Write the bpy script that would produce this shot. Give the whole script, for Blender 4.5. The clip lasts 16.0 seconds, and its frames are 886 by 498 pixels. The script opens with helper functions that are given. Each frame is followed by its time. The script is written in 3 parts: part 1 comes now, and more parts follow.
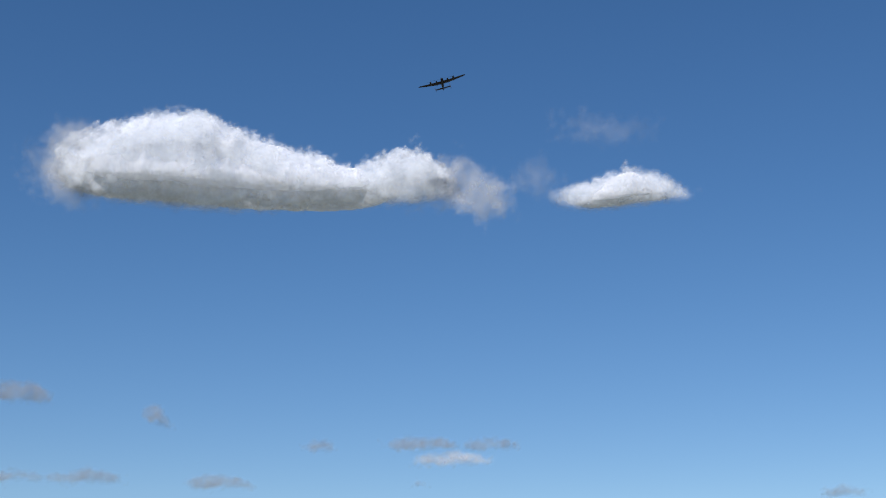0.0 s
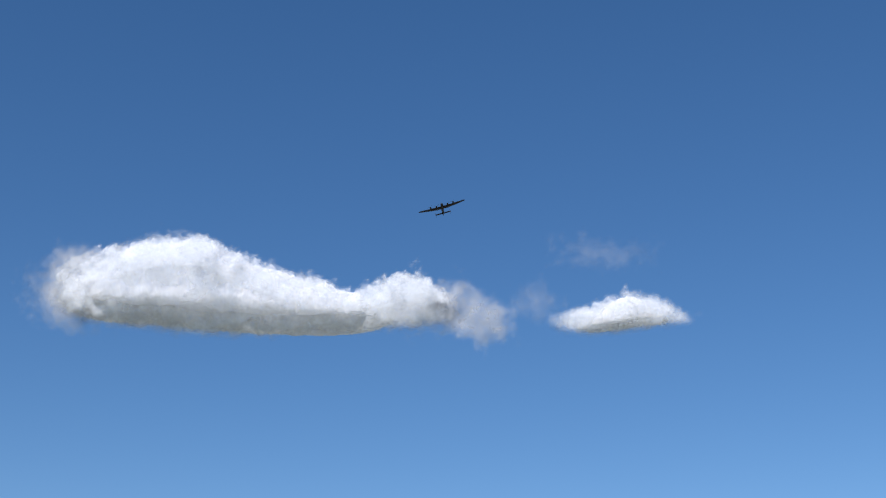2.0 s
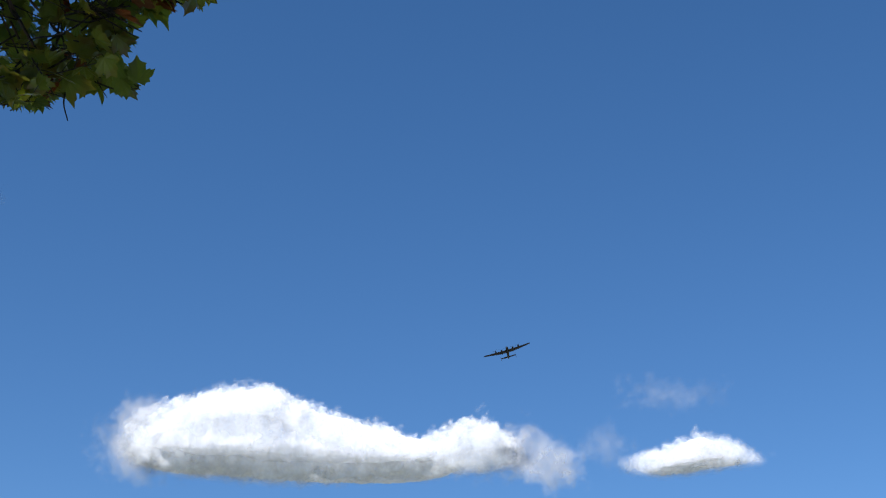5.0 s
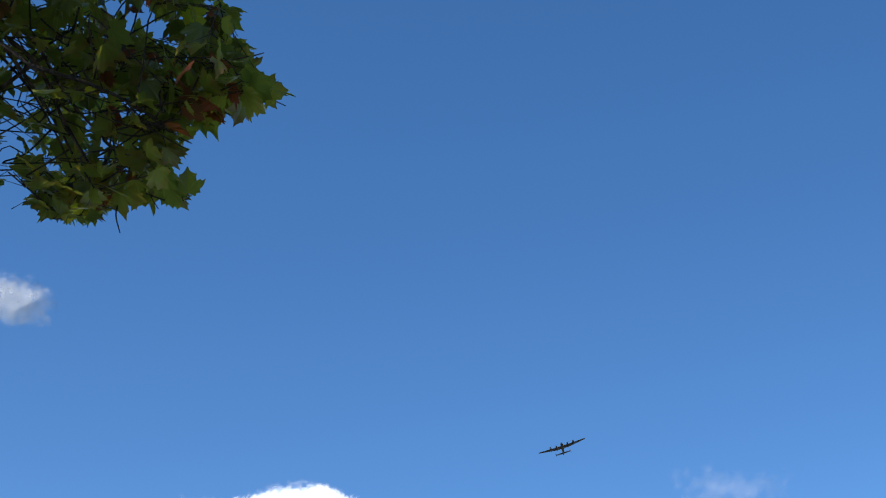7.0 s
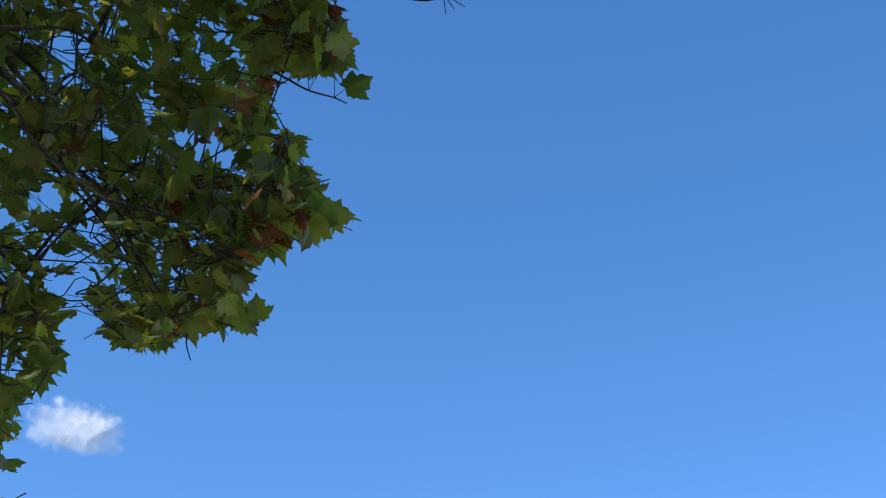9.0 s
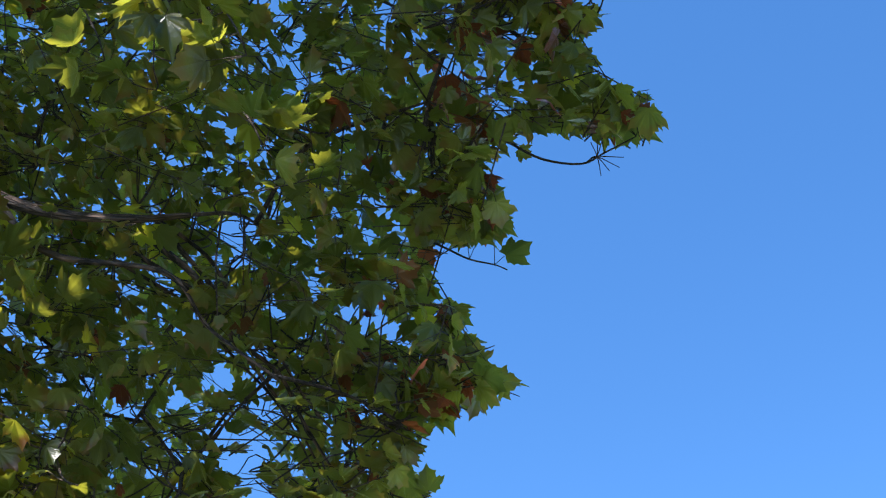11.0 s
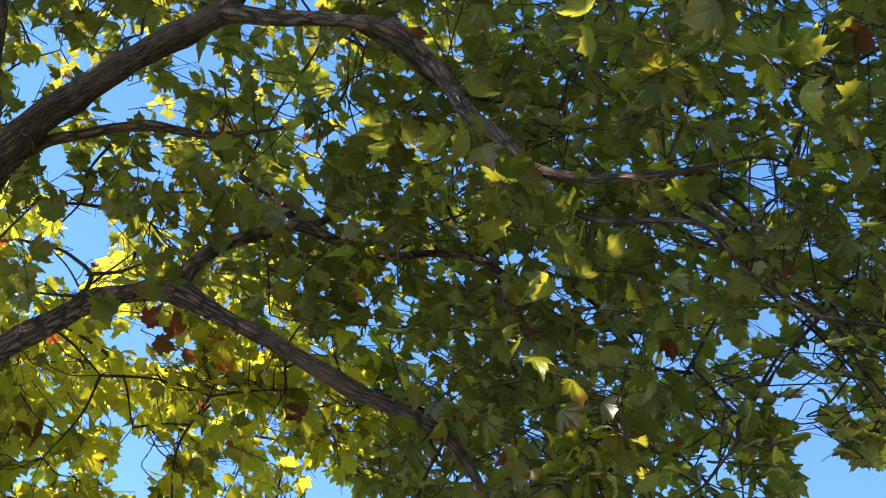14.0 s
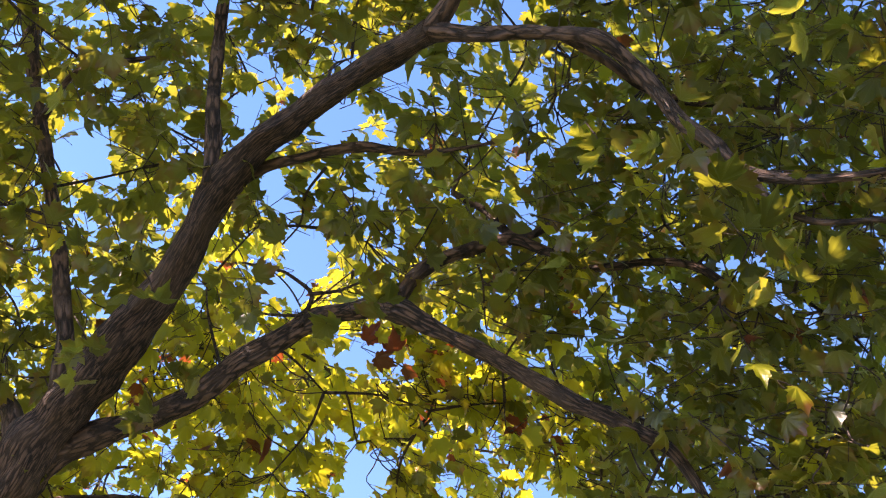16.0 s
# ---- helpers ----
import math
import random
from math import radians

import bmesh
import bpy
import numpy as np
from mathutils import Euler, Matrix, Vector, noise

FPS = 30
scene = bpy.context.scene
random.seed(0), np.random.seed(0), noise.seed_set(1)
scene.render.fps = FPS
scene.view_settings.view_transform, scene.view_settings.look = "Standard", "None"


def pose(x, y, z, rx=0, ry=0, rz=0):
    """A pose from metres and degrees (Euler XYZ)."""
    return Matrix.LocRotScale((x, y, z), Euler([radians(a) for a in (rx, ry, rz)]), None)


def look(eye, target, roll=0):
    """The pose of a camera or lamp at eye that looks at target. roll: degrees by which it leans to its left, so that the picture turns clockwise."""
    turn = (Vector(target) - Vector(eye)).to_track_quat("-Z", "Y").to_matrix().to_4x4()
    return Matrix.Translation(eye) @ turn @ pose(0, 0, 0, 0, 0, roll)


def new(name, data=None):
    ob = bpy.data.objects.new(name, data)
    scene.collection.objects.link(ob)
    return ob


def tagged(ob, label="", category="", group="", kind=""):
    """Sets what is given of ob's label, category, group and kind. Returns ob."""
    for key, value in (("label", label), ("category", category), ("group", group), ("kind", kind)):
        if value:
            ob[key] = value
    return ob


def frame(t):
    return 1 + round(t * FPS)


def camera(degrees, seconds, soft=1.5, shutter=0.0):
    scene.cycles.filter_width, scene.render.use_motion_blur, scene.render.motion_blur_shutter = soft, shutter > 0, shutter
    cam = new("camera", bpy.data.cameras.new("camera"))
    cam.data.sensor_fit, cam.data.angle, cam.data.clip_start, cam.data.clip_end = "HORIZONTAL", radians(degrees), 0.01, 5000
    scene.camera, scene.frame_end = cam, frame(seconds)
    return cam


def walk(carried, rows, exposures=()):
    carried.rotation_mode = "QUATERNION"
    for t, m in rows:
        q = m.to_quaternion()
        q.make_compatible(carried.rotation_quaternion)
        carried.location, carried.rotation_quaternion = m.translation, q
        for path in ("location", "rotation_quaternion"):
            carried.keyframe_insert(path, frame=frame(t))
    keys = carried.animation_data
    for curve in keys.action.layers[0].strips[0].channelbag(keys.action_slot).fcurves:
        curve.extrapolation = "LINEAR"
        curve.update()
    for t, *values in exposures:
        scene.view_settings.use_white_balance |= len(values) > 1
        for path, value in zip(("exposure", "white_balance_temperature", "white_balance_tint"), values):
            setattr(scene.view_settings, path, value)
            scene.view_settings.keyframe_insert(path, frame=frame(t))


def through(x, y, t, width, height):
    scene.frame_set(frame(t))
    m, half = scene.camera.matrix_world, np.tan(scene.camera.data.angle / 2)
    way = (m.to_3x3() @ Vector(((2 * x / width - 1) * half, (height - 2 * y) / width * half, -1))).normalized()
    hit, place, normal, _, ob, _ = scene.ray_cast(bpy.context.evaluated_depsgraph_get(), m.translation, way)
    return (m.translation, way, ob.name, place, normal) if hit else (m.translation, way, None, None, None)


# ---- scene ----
cam = camera(35, 16.0, soft=1.15)
EYE = Vector((0.0, 0.0, 1.6))


def heading(az, el):
    """Unit vector: azimuth in degrees clockwise from +Y, elevation above the horizon."""
    a, e = radians(az), radians(el)
    return Vector((math.sin(a) * math.cos(e), math.cos(a) * math.cos(e), math.sin(e)))


# seconds, azimuth, elevation, lean to the left: the camera turns where it stands
PATH = [
    (0.0, 0.00, 16.50, 0.0), (0.5, 0.17, 17.32, 0.2), (1.0, 0.27, 18.53, 0.17), (1.5, 0.21, 20.04, 0.08), (2.0, 0.0, 21.57, 0.0),
    (2.5, -0.31, 22.86, -0.16), (3.0, -0.73, 23.90, -0.26), (3.5, -1.23, 24.75, -0.34), (4.0, -1.77, 25.59, -0.3), (4.2, -1.98, 25.97, -0.25),
    (6.3, -4.42, 29.95, -0.2), (6.5, -4.65, 30.38, -0.25), (7.0, -5.22, 31.40, -0.3), (7.5, -5.94, 32.35, -0.4), (8.0, -6.68, 33.45, -0.5), (8.2, -7.02, 33.87, -0.45),
    (10.3, -13.17, 40.87, 1.44), (10.5, -14.30, 41.40, 1.6), (11.0, -17.39, 42.87, 2.9), (11.5, -20.89, 44.15, 4.4), (12.0, -24.70, 44.88, 6.9), (12.3, -27.28, 44.57, 8.2),
    (12.5, -29.01, 44.20, 8.8), (12.8, -31.75, 43.3, 9.5), (13.0, -34.1, 42.45, 10.4), (13.3, -37.5, 41.1, 11.7), (13.5, -39.98, 39.85, 12.7), (14.0, -44.91, 37.50, 14.6),
    (14.5, -48.55, 36.28, 16.2), (15.0, -50.59, 36.14, 17.1), (15.5, -52.27, 36.19, 17.7), (16.0, -55.43, 35.47, 18.8),
]
EXPOSURE = [(0.0, -0.17, 6500, 15), (2.0, 0.02, 6500, 15), (3.5, 0.25, 6500, 15), (7.0, 0.71, 6500, 14), (8.2, 1.12, 6500, 14), (10.3, 1.57, 6500, 15), (11.0, 1.78, 6500, 15),
            (12.5, 2.14, 6800, 17), (13.5, 2.22, 7100, 20), (14.5, 2.26, 7600, 29), (16.0, 2.3, 8250, 39)]


def stand(t):
    """The eye rises a little while the head goes up."""
    return EYE + Vector((0, 0, -0.05 * (1 - min(1.0, max(0.0, (t - 4.0) / 3.5))) ** 2))


walk(cam, [(t, look(stand(t), stand(t) + heading(a, e) * 10, r)) for t, a, e, r in PATH], EXPOSURE)

# ---- light ----
SUN_AZ, SUN_EL = -152.0, 44.0
world = bpy.data.worlds.new("world")
scene.world = world
world.use_nodes = True
wn = world.node_tree
sky = wn.nodes.new("ShaderNodeTexSky")
sky.sky_type = "NISHITA"
sky.sun_disc = False
sky.sun_elevation = radians(SUN_EL)
sky.sun_rotation = radians(SUN_AZ)
sky.air_density, sky.dust_density, sky.ozone_density = 0.9, 0.0, 3.3
deep = wn.nodes.new("ShaderNodeHueSaturation")
deep.inputs["Saturation"].default_value = 1.22
wn.links.new(sky.outputs[0], deep.inputs["Color"])
wn.links.new(deep.outputs[0], wn.nodes["Background"].inputs[0])
wn.nodes["Background"].inputs[1].default_value = 0.106
sun_data = bpy.data.lights.new("sun", "SUN")
sun_data.energy, sun_data.angle, sun_data.color = 4.0, radians(0.53), (1.0, 0.965, 0.91)
sun = new("sun", sun_data)
sun.matrix_world = look(heading(SUN_AZ, SUN_EL) * 60, (0, 0, 0))


# ---- materials ----
class Nodes:
    """Short hand for building one node material."""

    def __init__(self, name):
        self.mat = bpy.data.materials.new(name)
        self.mat.use_nodes = True
        self.tree = self.mat.node_tree
        self.bsdf = self.tree.nodes["Principled BSDF"]
        self.out = self.tree.nodes["Material Output"]

    def add(self, kind, **values):
        n = self.tree.nodes.new("ShaderNode" + kind)
        for k, v in values.items():
            n.inputs[k.replace("_", " ")].default_value = v
        return n

    def link(self, a, b):
        self.tree.links.new(a, b)

    def noise(self, vec, scale, detail=4.0, rough=0.55):
        n = self.add("TexNoise", Scale=scale, Detail=detail, Roughness=rough)
        if vec:
            self.link(vec, n.inputs["Vector"])
        return n.outputs["Fac"]

    def ramp(self, fac, *stops):
        n = self.add("ValToRGB")
        el = n.color_ramp.elements
        while len(el) < len(stops):
            el.new(0.5)
        for e, (p, c) in zip(el, stops):
            e.position, e.color = p, (*c, 1.0)
        self.link(fac, n.inputs[0])
        return n.outputs["Color"]

    def calc(self, op, a, b=None):
        n = self.add("Math")
        n.operation = op
        for i, v in ((0, a), (1, b)):
            if isinstance(v, (int, float)):
                n.inputs[i].default_value = v
            elif v is not None:
                self.link(v, n.inputs[i])
        return n.outputs[0]

    def mix(self, fac, a, b):
        n = self.add("Mix")
        n.data_type = "RGBA"
        for key, v in ((0, fac), (6, a), (7, b)):
            if isinstance(v, (int, float)):
                n.inputs[key].default_value = v
            elif isinstance(v, tuple):
                n.inputs[key].default_value = (*v, 1.0)
            else:
                self.link(v, n.inputs[key])
        return n.outputs[2]

    def bump(self, height, strength, distance):
        n = self.add("Bump", Strength=strength, Distance=distance)
        self.link(height, n.inputs["Height"])
        return n.outputs[0]


def leaf_material(name, low, mid, high, rim, thin):
    """Thin leaf: veined blade that lets sunlight through."""
    m = Nodes(name)
    uv = m.add("UVMap").outputs[0]
    geo, info = m.add("NewGeometry"), m.add("ObjectInfo")
    rnd = m.calc("FRACT", m.calc("ADD", geo.outputs["Random Per Island"], info.outputs["Random"]))
    base = m.ramp(rnd, (0.0, low), (0.55, mid), (1.0, high))
    blotch = m.noise(uv, 2.2, 5.0)
    base = m.mix(m.ramp(blotch, (0.55, (0, 0, 0)), (0.8, (0.6, 0.6, 0.6))), base, high)
    # palmate veins run out from the stalk
    split = m.add("SeparateXYZ")
    m.link(uv, split.inputs[0])
    ang = m.calc("ARCTAN2", split.outputs[0], split.outputs[1])
    vein = m.calc("ABSOLUTE", m.calc("SINE", m.calc("MULTIPLY", ang, 4.1)))
    base = m.mix(m.ramp(vein, (0.0, (0.5, 0.5, 0.5)), (0.1, (0, 0, 0))), base, (0.22, 0.25, 0.08))
    rad = m.calc("SQRT", m.calc("ADD", m.calc("POWER", split.outputs[0], 2.0), m.calc("POWER", split.outputs[1], 2.0)))
    edge = m.calc("MULTIPLY", m.calc("ADD", rad, m.calc("MULTIPLY", blotch, 0.5)), 1.0)
    scorched = m.calc("GREATER_THAN", rnd, 0.6)
    base = m.mix(m.calc("MULTIPLY", m.ramp(edge, (0.78, (0, 0, 0)), (0.98, (1, 1, 1))), scorched), base, rim)
    m.link(base, m.bsdf.inputs["Base Color"])
    m.bsdf.inputs["Roughness"].default_value = 0.34
    nrm = m.bump(m.calc("ADD", m.noise(uv, 9.0, 3.0), vein), 0.25, 0.01)
    m.link(nrm, m.bsdf.inputs["Normal"])
    tr = m.add("BsdfTranslucent")
    m.link(m.mix(0.7, base, thin), tr.inputs["Color"])
    mx = m.add("MixShader")
    mx.inputs[0].default_value = 0.47
    m.link(m.bsdf.outputs[0], mx.inputs[1])
    m.link(tr.outputs[0], mx.inputs[2])
    m.link(mx.outputs[0], m.out.inputs[0])
    return m.mat


LEAF_GREEN = leaf_material("leaf_green", (0.013, 0.026, 0.009), (0.048, 0.068, 0.019), (0.16, 0.15, 0.034), (0.12, 0.04, 0.02), (0.50, 0.50, 0.04))
# yellowed leaves, their colour brightened to stand for sun shining through them
LEAF_YELLOW_SUNLIT = leaf_material("leaf_yellow_sunlit", (0.16, 0.21, 0.02), (0.34, 0.355, 0.03), (0.54, 0.42, 0.03), (0.18, 0.05, 0.02), (0.92, 0.88, 0.05))
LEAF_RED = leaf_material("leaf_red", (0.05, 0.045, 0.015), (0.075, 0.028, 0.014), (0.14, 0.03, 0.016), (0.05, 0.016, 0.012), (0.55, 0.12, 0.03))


def bark_material(name, dark, light, ridge):
    m = Nodes(name)
    uv = m.add("UVMap").outputs[0]
    mp = m.add("Mapping")
    mp.inputs["Scale"].default_value = (1.0, 0.75, 1.0)
    m.link(uv, mp.inputs[0])
    fur = m.noise(mp.outputs[0], ridge, 5.0, 0.55)
    obj = m.add("TexCoord").outputs["Object"]
    stain = m.noise(obj, 6.0, 5.0)
    plates = m.add("TexVoronoi", Scale=ridge * 0.7)
    plates.feature = "DISTANCE_TO_EDGE"
    warp = m.add("VectorMath")
    warp.operation = "ADD"
    bend = m.add("CombineXYZ")
    m.link(m.calc("MULTIPLY", fur, 0.09), bend.inputs[0])
    m.link(mp.outputs[0], warp.inputs[0])
    m.link(bend.outputs[0], warp.inputs[1])
    m.link(warp.outputs[0], plates.inputs["Vector"])
    crack = m.ramp(plates.outputs["Distance"], (0.0, (0, 0, 0)), (0.22, (1, 1, 1)))
    fur = m.calc("ADD", m.calc("MULTIPLY", fur, 0.66), m.calc("MULTIPLY", crack, 0.24))
    col = m.ramp(fur, (0.40, dark), (0.62, light))
    col = m.mix(m.ramp(stain, (0.45, (0, 0, 0)), (0.75, (0.55, 0.55, 0.55))), col, (0.16, 0.10, 0.07))
    m.link(col, m.bsdf.inputs["Base Color"])
    m.bsdf.inputs["Roughness"].default_value = 0.9
    m.link(m.bump(fur, 0.8, 0.04), m.bsdf.inputs["Normal"])
    return m.mat


BARK = bark_material("bark", (0.014, 0.009, 0.007), (0.165, 0.098, 0.072), 21.0)
TWIG = bark_material("twig_bark", (0.02, 0.013, 0.01), (0.09, 0.06, 0.045), 60.0)


def cloud_material(name, white, through, thick, wisp, blue=1.0):
    """A veil of vapour: it thins out to its edge and is torn into wisps, and is shaded by billow normals given to it.
    """
    m = Nodes(name)
    dif, tr, clear = m.add("BsdfDiffuse"), m.add("BsdfTranslucent"), m.add("BsdfTransparent")
    # the cool tint puts blue skylight into the vapour's colour
    dif.inputs["Color"].default_value = (white * 0.95 / blue, white * 0.975, white * blue, 1)
    tr.inputs["Color"].default_value = (through * 0.96 / blue, through * 0.98, through * blue, 1)
    flow = m.add("Attribute")
    flow.attribute_name = "billow"
    m.link(flow.outputs["Vector"], dif.inputs["Normal"])
    m.link(flow.outputs["Vector"], tr.inputs["Normal"])
    both = m.add("AddShader")
    m.link(dif.outputs[0], both.inputs[0])
    m.link(tr.outputs[0], both.inputs[1])
    dense = m.add("Attribute")
    dense.attribute_name = "dense"
    obj = m.add("TexCoord").outputs["Object"]
    torn = m.ramp(m.noise(obj, 1 / wisp, 6.0, 0.62), (0.36, (0.25, 0.25, 0.25)), (0.62, (1, 1, 1)))
    veil = m.add("MixShader")
    m.link(m.calc("MULTIPLY", m.calc("MULTIPLY", dense.outputs["Fac"], torn), thick), veil.inputs[0])
    m.link(clear.outputs[0], veil.inputs[1])
    m.link(both.outputs[0], veil.inputs[2])
    m.link(veil.outputs[0], m.out.inputs[0])
    return m.mat


def cloud_core_material():
    """Dense vapour: sunlight wanders through it before it comes out."""
    m = Nodes("cloud_core")
    b = m.bsdf
    b.subsurface_method = "RANDOM_WALK"
    b.inputs["Base Color"].default_value = (0.73, 0.77, 0.84, 1)
    b.inputs["Subsurface Weight"].default_value = 1.0
    b.inputs["Subsurface Radius"].default_value = (1.0, 1.0, 1.0)
    b.inputs["Subsurface Scale"].default_value = 100.0
    b.inputs["Roughness"].default_value = 1.0
    b.inputs["Specular IOR Level"].default_value = 0.0
    return m.mat


CLOUD_CORE = cloud_core_material()
CLOUD_VEIL = cloud_material("cloud_veil", 0.6, 0.26, 0.85, 26.0, 1.03)
CLOUD_SOFT = cloud_material("cloud_soft", 0.5, 0.2, 0.34, 30.0, 1.02)
CLOUD_FAINT = cloud_material("cloud_faint", 0.46, 0.2, 0.085, 36.0)
# low far clouds: their shade and blue skylight are put into the colour
CLOUD_SHADE_GREY = cloud_material("cloud_shade_grey", 0.27, 0.17, 0.34, 60.0, 1.06)


def paint(name, color, rough, metal=0.0):
    m = Nodes(name)
    obj = m.add("TexCoord").outputs["Object"]
    n = m.noise(obj, 0.8, 6.0)
    m.link(m.mix(m.ramp(n, (0.4, (0, 0, 0)), (0.7, (0.5, 0.5, 0.5))), color, tuple(c * 1.5 for c in color)), m.bsdf.inputs["Base Color"])
    m.bsdf.inputs["Roughness"].default_value = rough
    m.bsdf.inputs["Metallic"].default_value = metal
    return m.mat


PLANE_BLACK = paint("aircraft_black", (0.006, 0.006, 0.008), 0.85)
PLANE_BROWN = paint("aircraft_brown", (0.06, 0.045, 0.03), 0.6)
PLANE_STEEL = paint("propeller_steel", (0.03, 0.03, 0.03), 0.4, 0.6)
GLASS = paint("canopy_glass", (0.05, 0.06, 0.07), 0.08)


def ground_material():
    m = Nodes("meadow")
    obj = m.add("TexCoord").outputs["Object"]
    a, b = m.noise(obj, 0.05, 6.0), m.noise(obj, 3.0, 6.0)
    col = m.mix(b, m.ramp(a, (0.35, (0.19, 0.205, 0.15)), (0.65, (0.27, 0.265, 0.22))), (0.23, 0.235, 0.185))
    # unseen grass: paled far off to light cloud bases, darkened near to shade leaves
    reach = m.add("VectorMath")
    reach.operation = "LENGTH"
    m.link(obj, reach.inputs[0])
    col = m.mix(m.ramp(m.calc("DIVIDE", reach.outputs["Value"], 200.0), (0.2, (1, 1, 1)), (0.95, (0, 0, 0))), col, m.mix(b, (0.045, 0.06, 0.028), (0.085, 0.095, 0.048)))
    m.link(col, m.bsdf.inputs["Base Color"])
    m.bsdf.inputs["Roughness"].default_value = 0.95
    m.link(m.bump(b, 0.6, 0.05), m.bsdf.inputs["Normal"])
    return m.mat


# ---- building blocks ----
def mesh_object(name, verts, faces, materials, parent=None, uvs=None, slots=None, smooth=True, label="", kind=""):
    me = bpy.data.meshes.new(name)
    me.from_pydata([tuple(v) for v in verts], [], faces)
    for mat in materials:
        me.materials.append(mat)
    if slots is not None:
        me.polygons.foreach_set("material_index", slots)
    if uvs is not None:
        layer = me.uv_layers.new(name="UVMap")
        loops = np.empty(len(me.loops), dtype=np.int32)
        me.loops.foreach_get("vertex_index", loops)
        layer.data.foreach_set("uv", np.asarray(uvs, dtype=np.float32)[loops].ravel())
    me.polygons.foreach_set("use_smooth", [smooth] * len(me.polygons))
    me.update()
    ob = new(name, me)
    ob.parent = parent
    return tagged(ob, label=label, kind=kind)


def spline(points, steps):
    """Catmull-Rom through rows of numbers."""
    p = np.array(points, dtype=float)
    p = np.vstack([2 * p[0] - p[1], p, 2 * p[-1] - p[-2]])
    rows = []
    for i in range(1, len(p) - 2):
        for t in np.linspace(0, 1, steps, endpoint=False):
            a, b, c, d = p[i - 1], p[i], p[i + 1], p[i + 2]
            rows.append(0.5 * (2 * b + (c - a) * t + (2 * a - 5 * b + 4 * c - d) * t * t + (3 * b - a - 3 * c + d) * t ** 3))
    rows.append(p[-2])
    return np.array(rows)


def tube(rows, sides, rough=0.0):
    """Rings round a centre line of (x, y, z, radius): verts, faces, uvs."""
    rows = np.asarray(rows)
    c, r = rows[:, :3], rows[:, 3]
    tang = np.gradient(c, axis=0)
    tang /= np.linalg.norm(tang, axis=1)[:, None] + 1e-9
    side = np.cross(tang[0], (0.3, 0.2, 0.93))
    verts, uvs, along = [], [], 0.0
    for i in range(len(c)):
        side = side - tang[i] * side.dot(tang[i])
        side /= np.linalg.norm(side) + 1e-9
        up = np.cross(tang[i], side)
        if i:
            along += np.linalg.norm(c[i] - c[i - 1])
        for k in range(sides):
            a = 2 * math.pi * k / sides
            way = side * math.cos(a) + up * math.sin(a)
            swell = 1.0
            if rough:
                q = Vector((way[0], way[1], way[2]))
                swell += rough * (noise.noise(q * 1.3 + Vector((0, 0, along * 4.0 + c[0][0] * 7))) + 0.55 * abs(noise.noise(q * 4.5 + Vector((along * 8.0, c[0][1], along * 5.0)))) - 0.15)
            verts.append(c[i] + way * r[i] * swell)
            uvs.append((2 * math.pi * r[0] * abs(k / sides * 2 - 1), along))
    faces = []
    for i in range(len(c) - 1):
        for k in range(sides):
            a, b = i * sides + k, i * sides + (k + 1) % sides
            faces.append((a, b, b + sides, a + sides))
    faces.append(tuple(range(sides))[::-1])
    faces.append(tuple(range((len(c) - 1) * sides, len(c) * sides)))
    return verts, faces, uvs


def stick(a, b, r):
    """A three-sided straight stalk."""
    side = (b - a).cross(Vector((0.31, 0.2, 0.93))).normalized() * r
    up = (b - a).cross(side).normalized() * r
    ring = (side, up * 0.87 - side * 0.5, -up * 0.87 - side * 0.5)
    verts = [np.array(p + q) for p, f in ((a, 1.0), (b, 0.7)) for q in (w * f for w in ring)]
    return verts, [(0, 1, 4, 3), (1, 2, 5, 4), (2, 0, 3, 5)], [(0, 0), (r, 0), (2 * r, 0), (0, 0.06), (r, 0.06), (2 * r, 0.06)]


class Heap:
    """Collects many small pieces into one mesh."""

    def __init__(self):
        self.verts, self.faces, self.uvs = [], [], []

    def take(self, piece):
        n = len(self.verts)
        v, f, u = piece
        self.verts += list(v)
        self.uvs += list(u)
        self.faces += [tuple(i + n for i in face) for face in f]


# ---- ground: one sheet to the horizon ----
bm = bmesh.new()
bmesh.ops.create_grid(bm, x_segments=60, y_segments=60, size=4800)
me = bpy.data.meshes.new("ground")
bm.to_mesh(me)
bm.free()
me.materials.append(ground_material())
tagged(new("ground", me), label="mown green meadow reaching to the horizon", category="ground", kind="structure")

# ---- clouds ----
random.seed(4)


def lattice(p, seed):
    """Value noise from -1 to 1 at many places at once."""
    p = np.asarray(p, dtype=np.float64)
    cell = np.floor(p)
    f = p - cell
    f = f * f * f * (f * (f * 6 - 15) + 10)
    cell = cell.astype(np.int64)
    total = np.zeros(len(p))
    for dx in (0, 1):
        for dy in (0, 1):
            for dz in (0, 1):
                h = (cell[:, 0] + dx) * 374761393 + (cell[:, 1] + dy) * 668265263 + (cell[:, 2] + dz) * 2147483647 + seed * 974711
                h = (h ^ (h >> 13)) * 1274126177
                h = (h ^ (h >> 16)) & 0xFFFFFF
                w = (f[:, 0] if dx else 1 - f[:, 0]) * (f[:, 1] if dy else 1 - f[:, 1]) * (f[:, 2] if dz else 1 - f[:, 2])
                total += w * (h / 0x7FFFFF - 1.0)
    return total


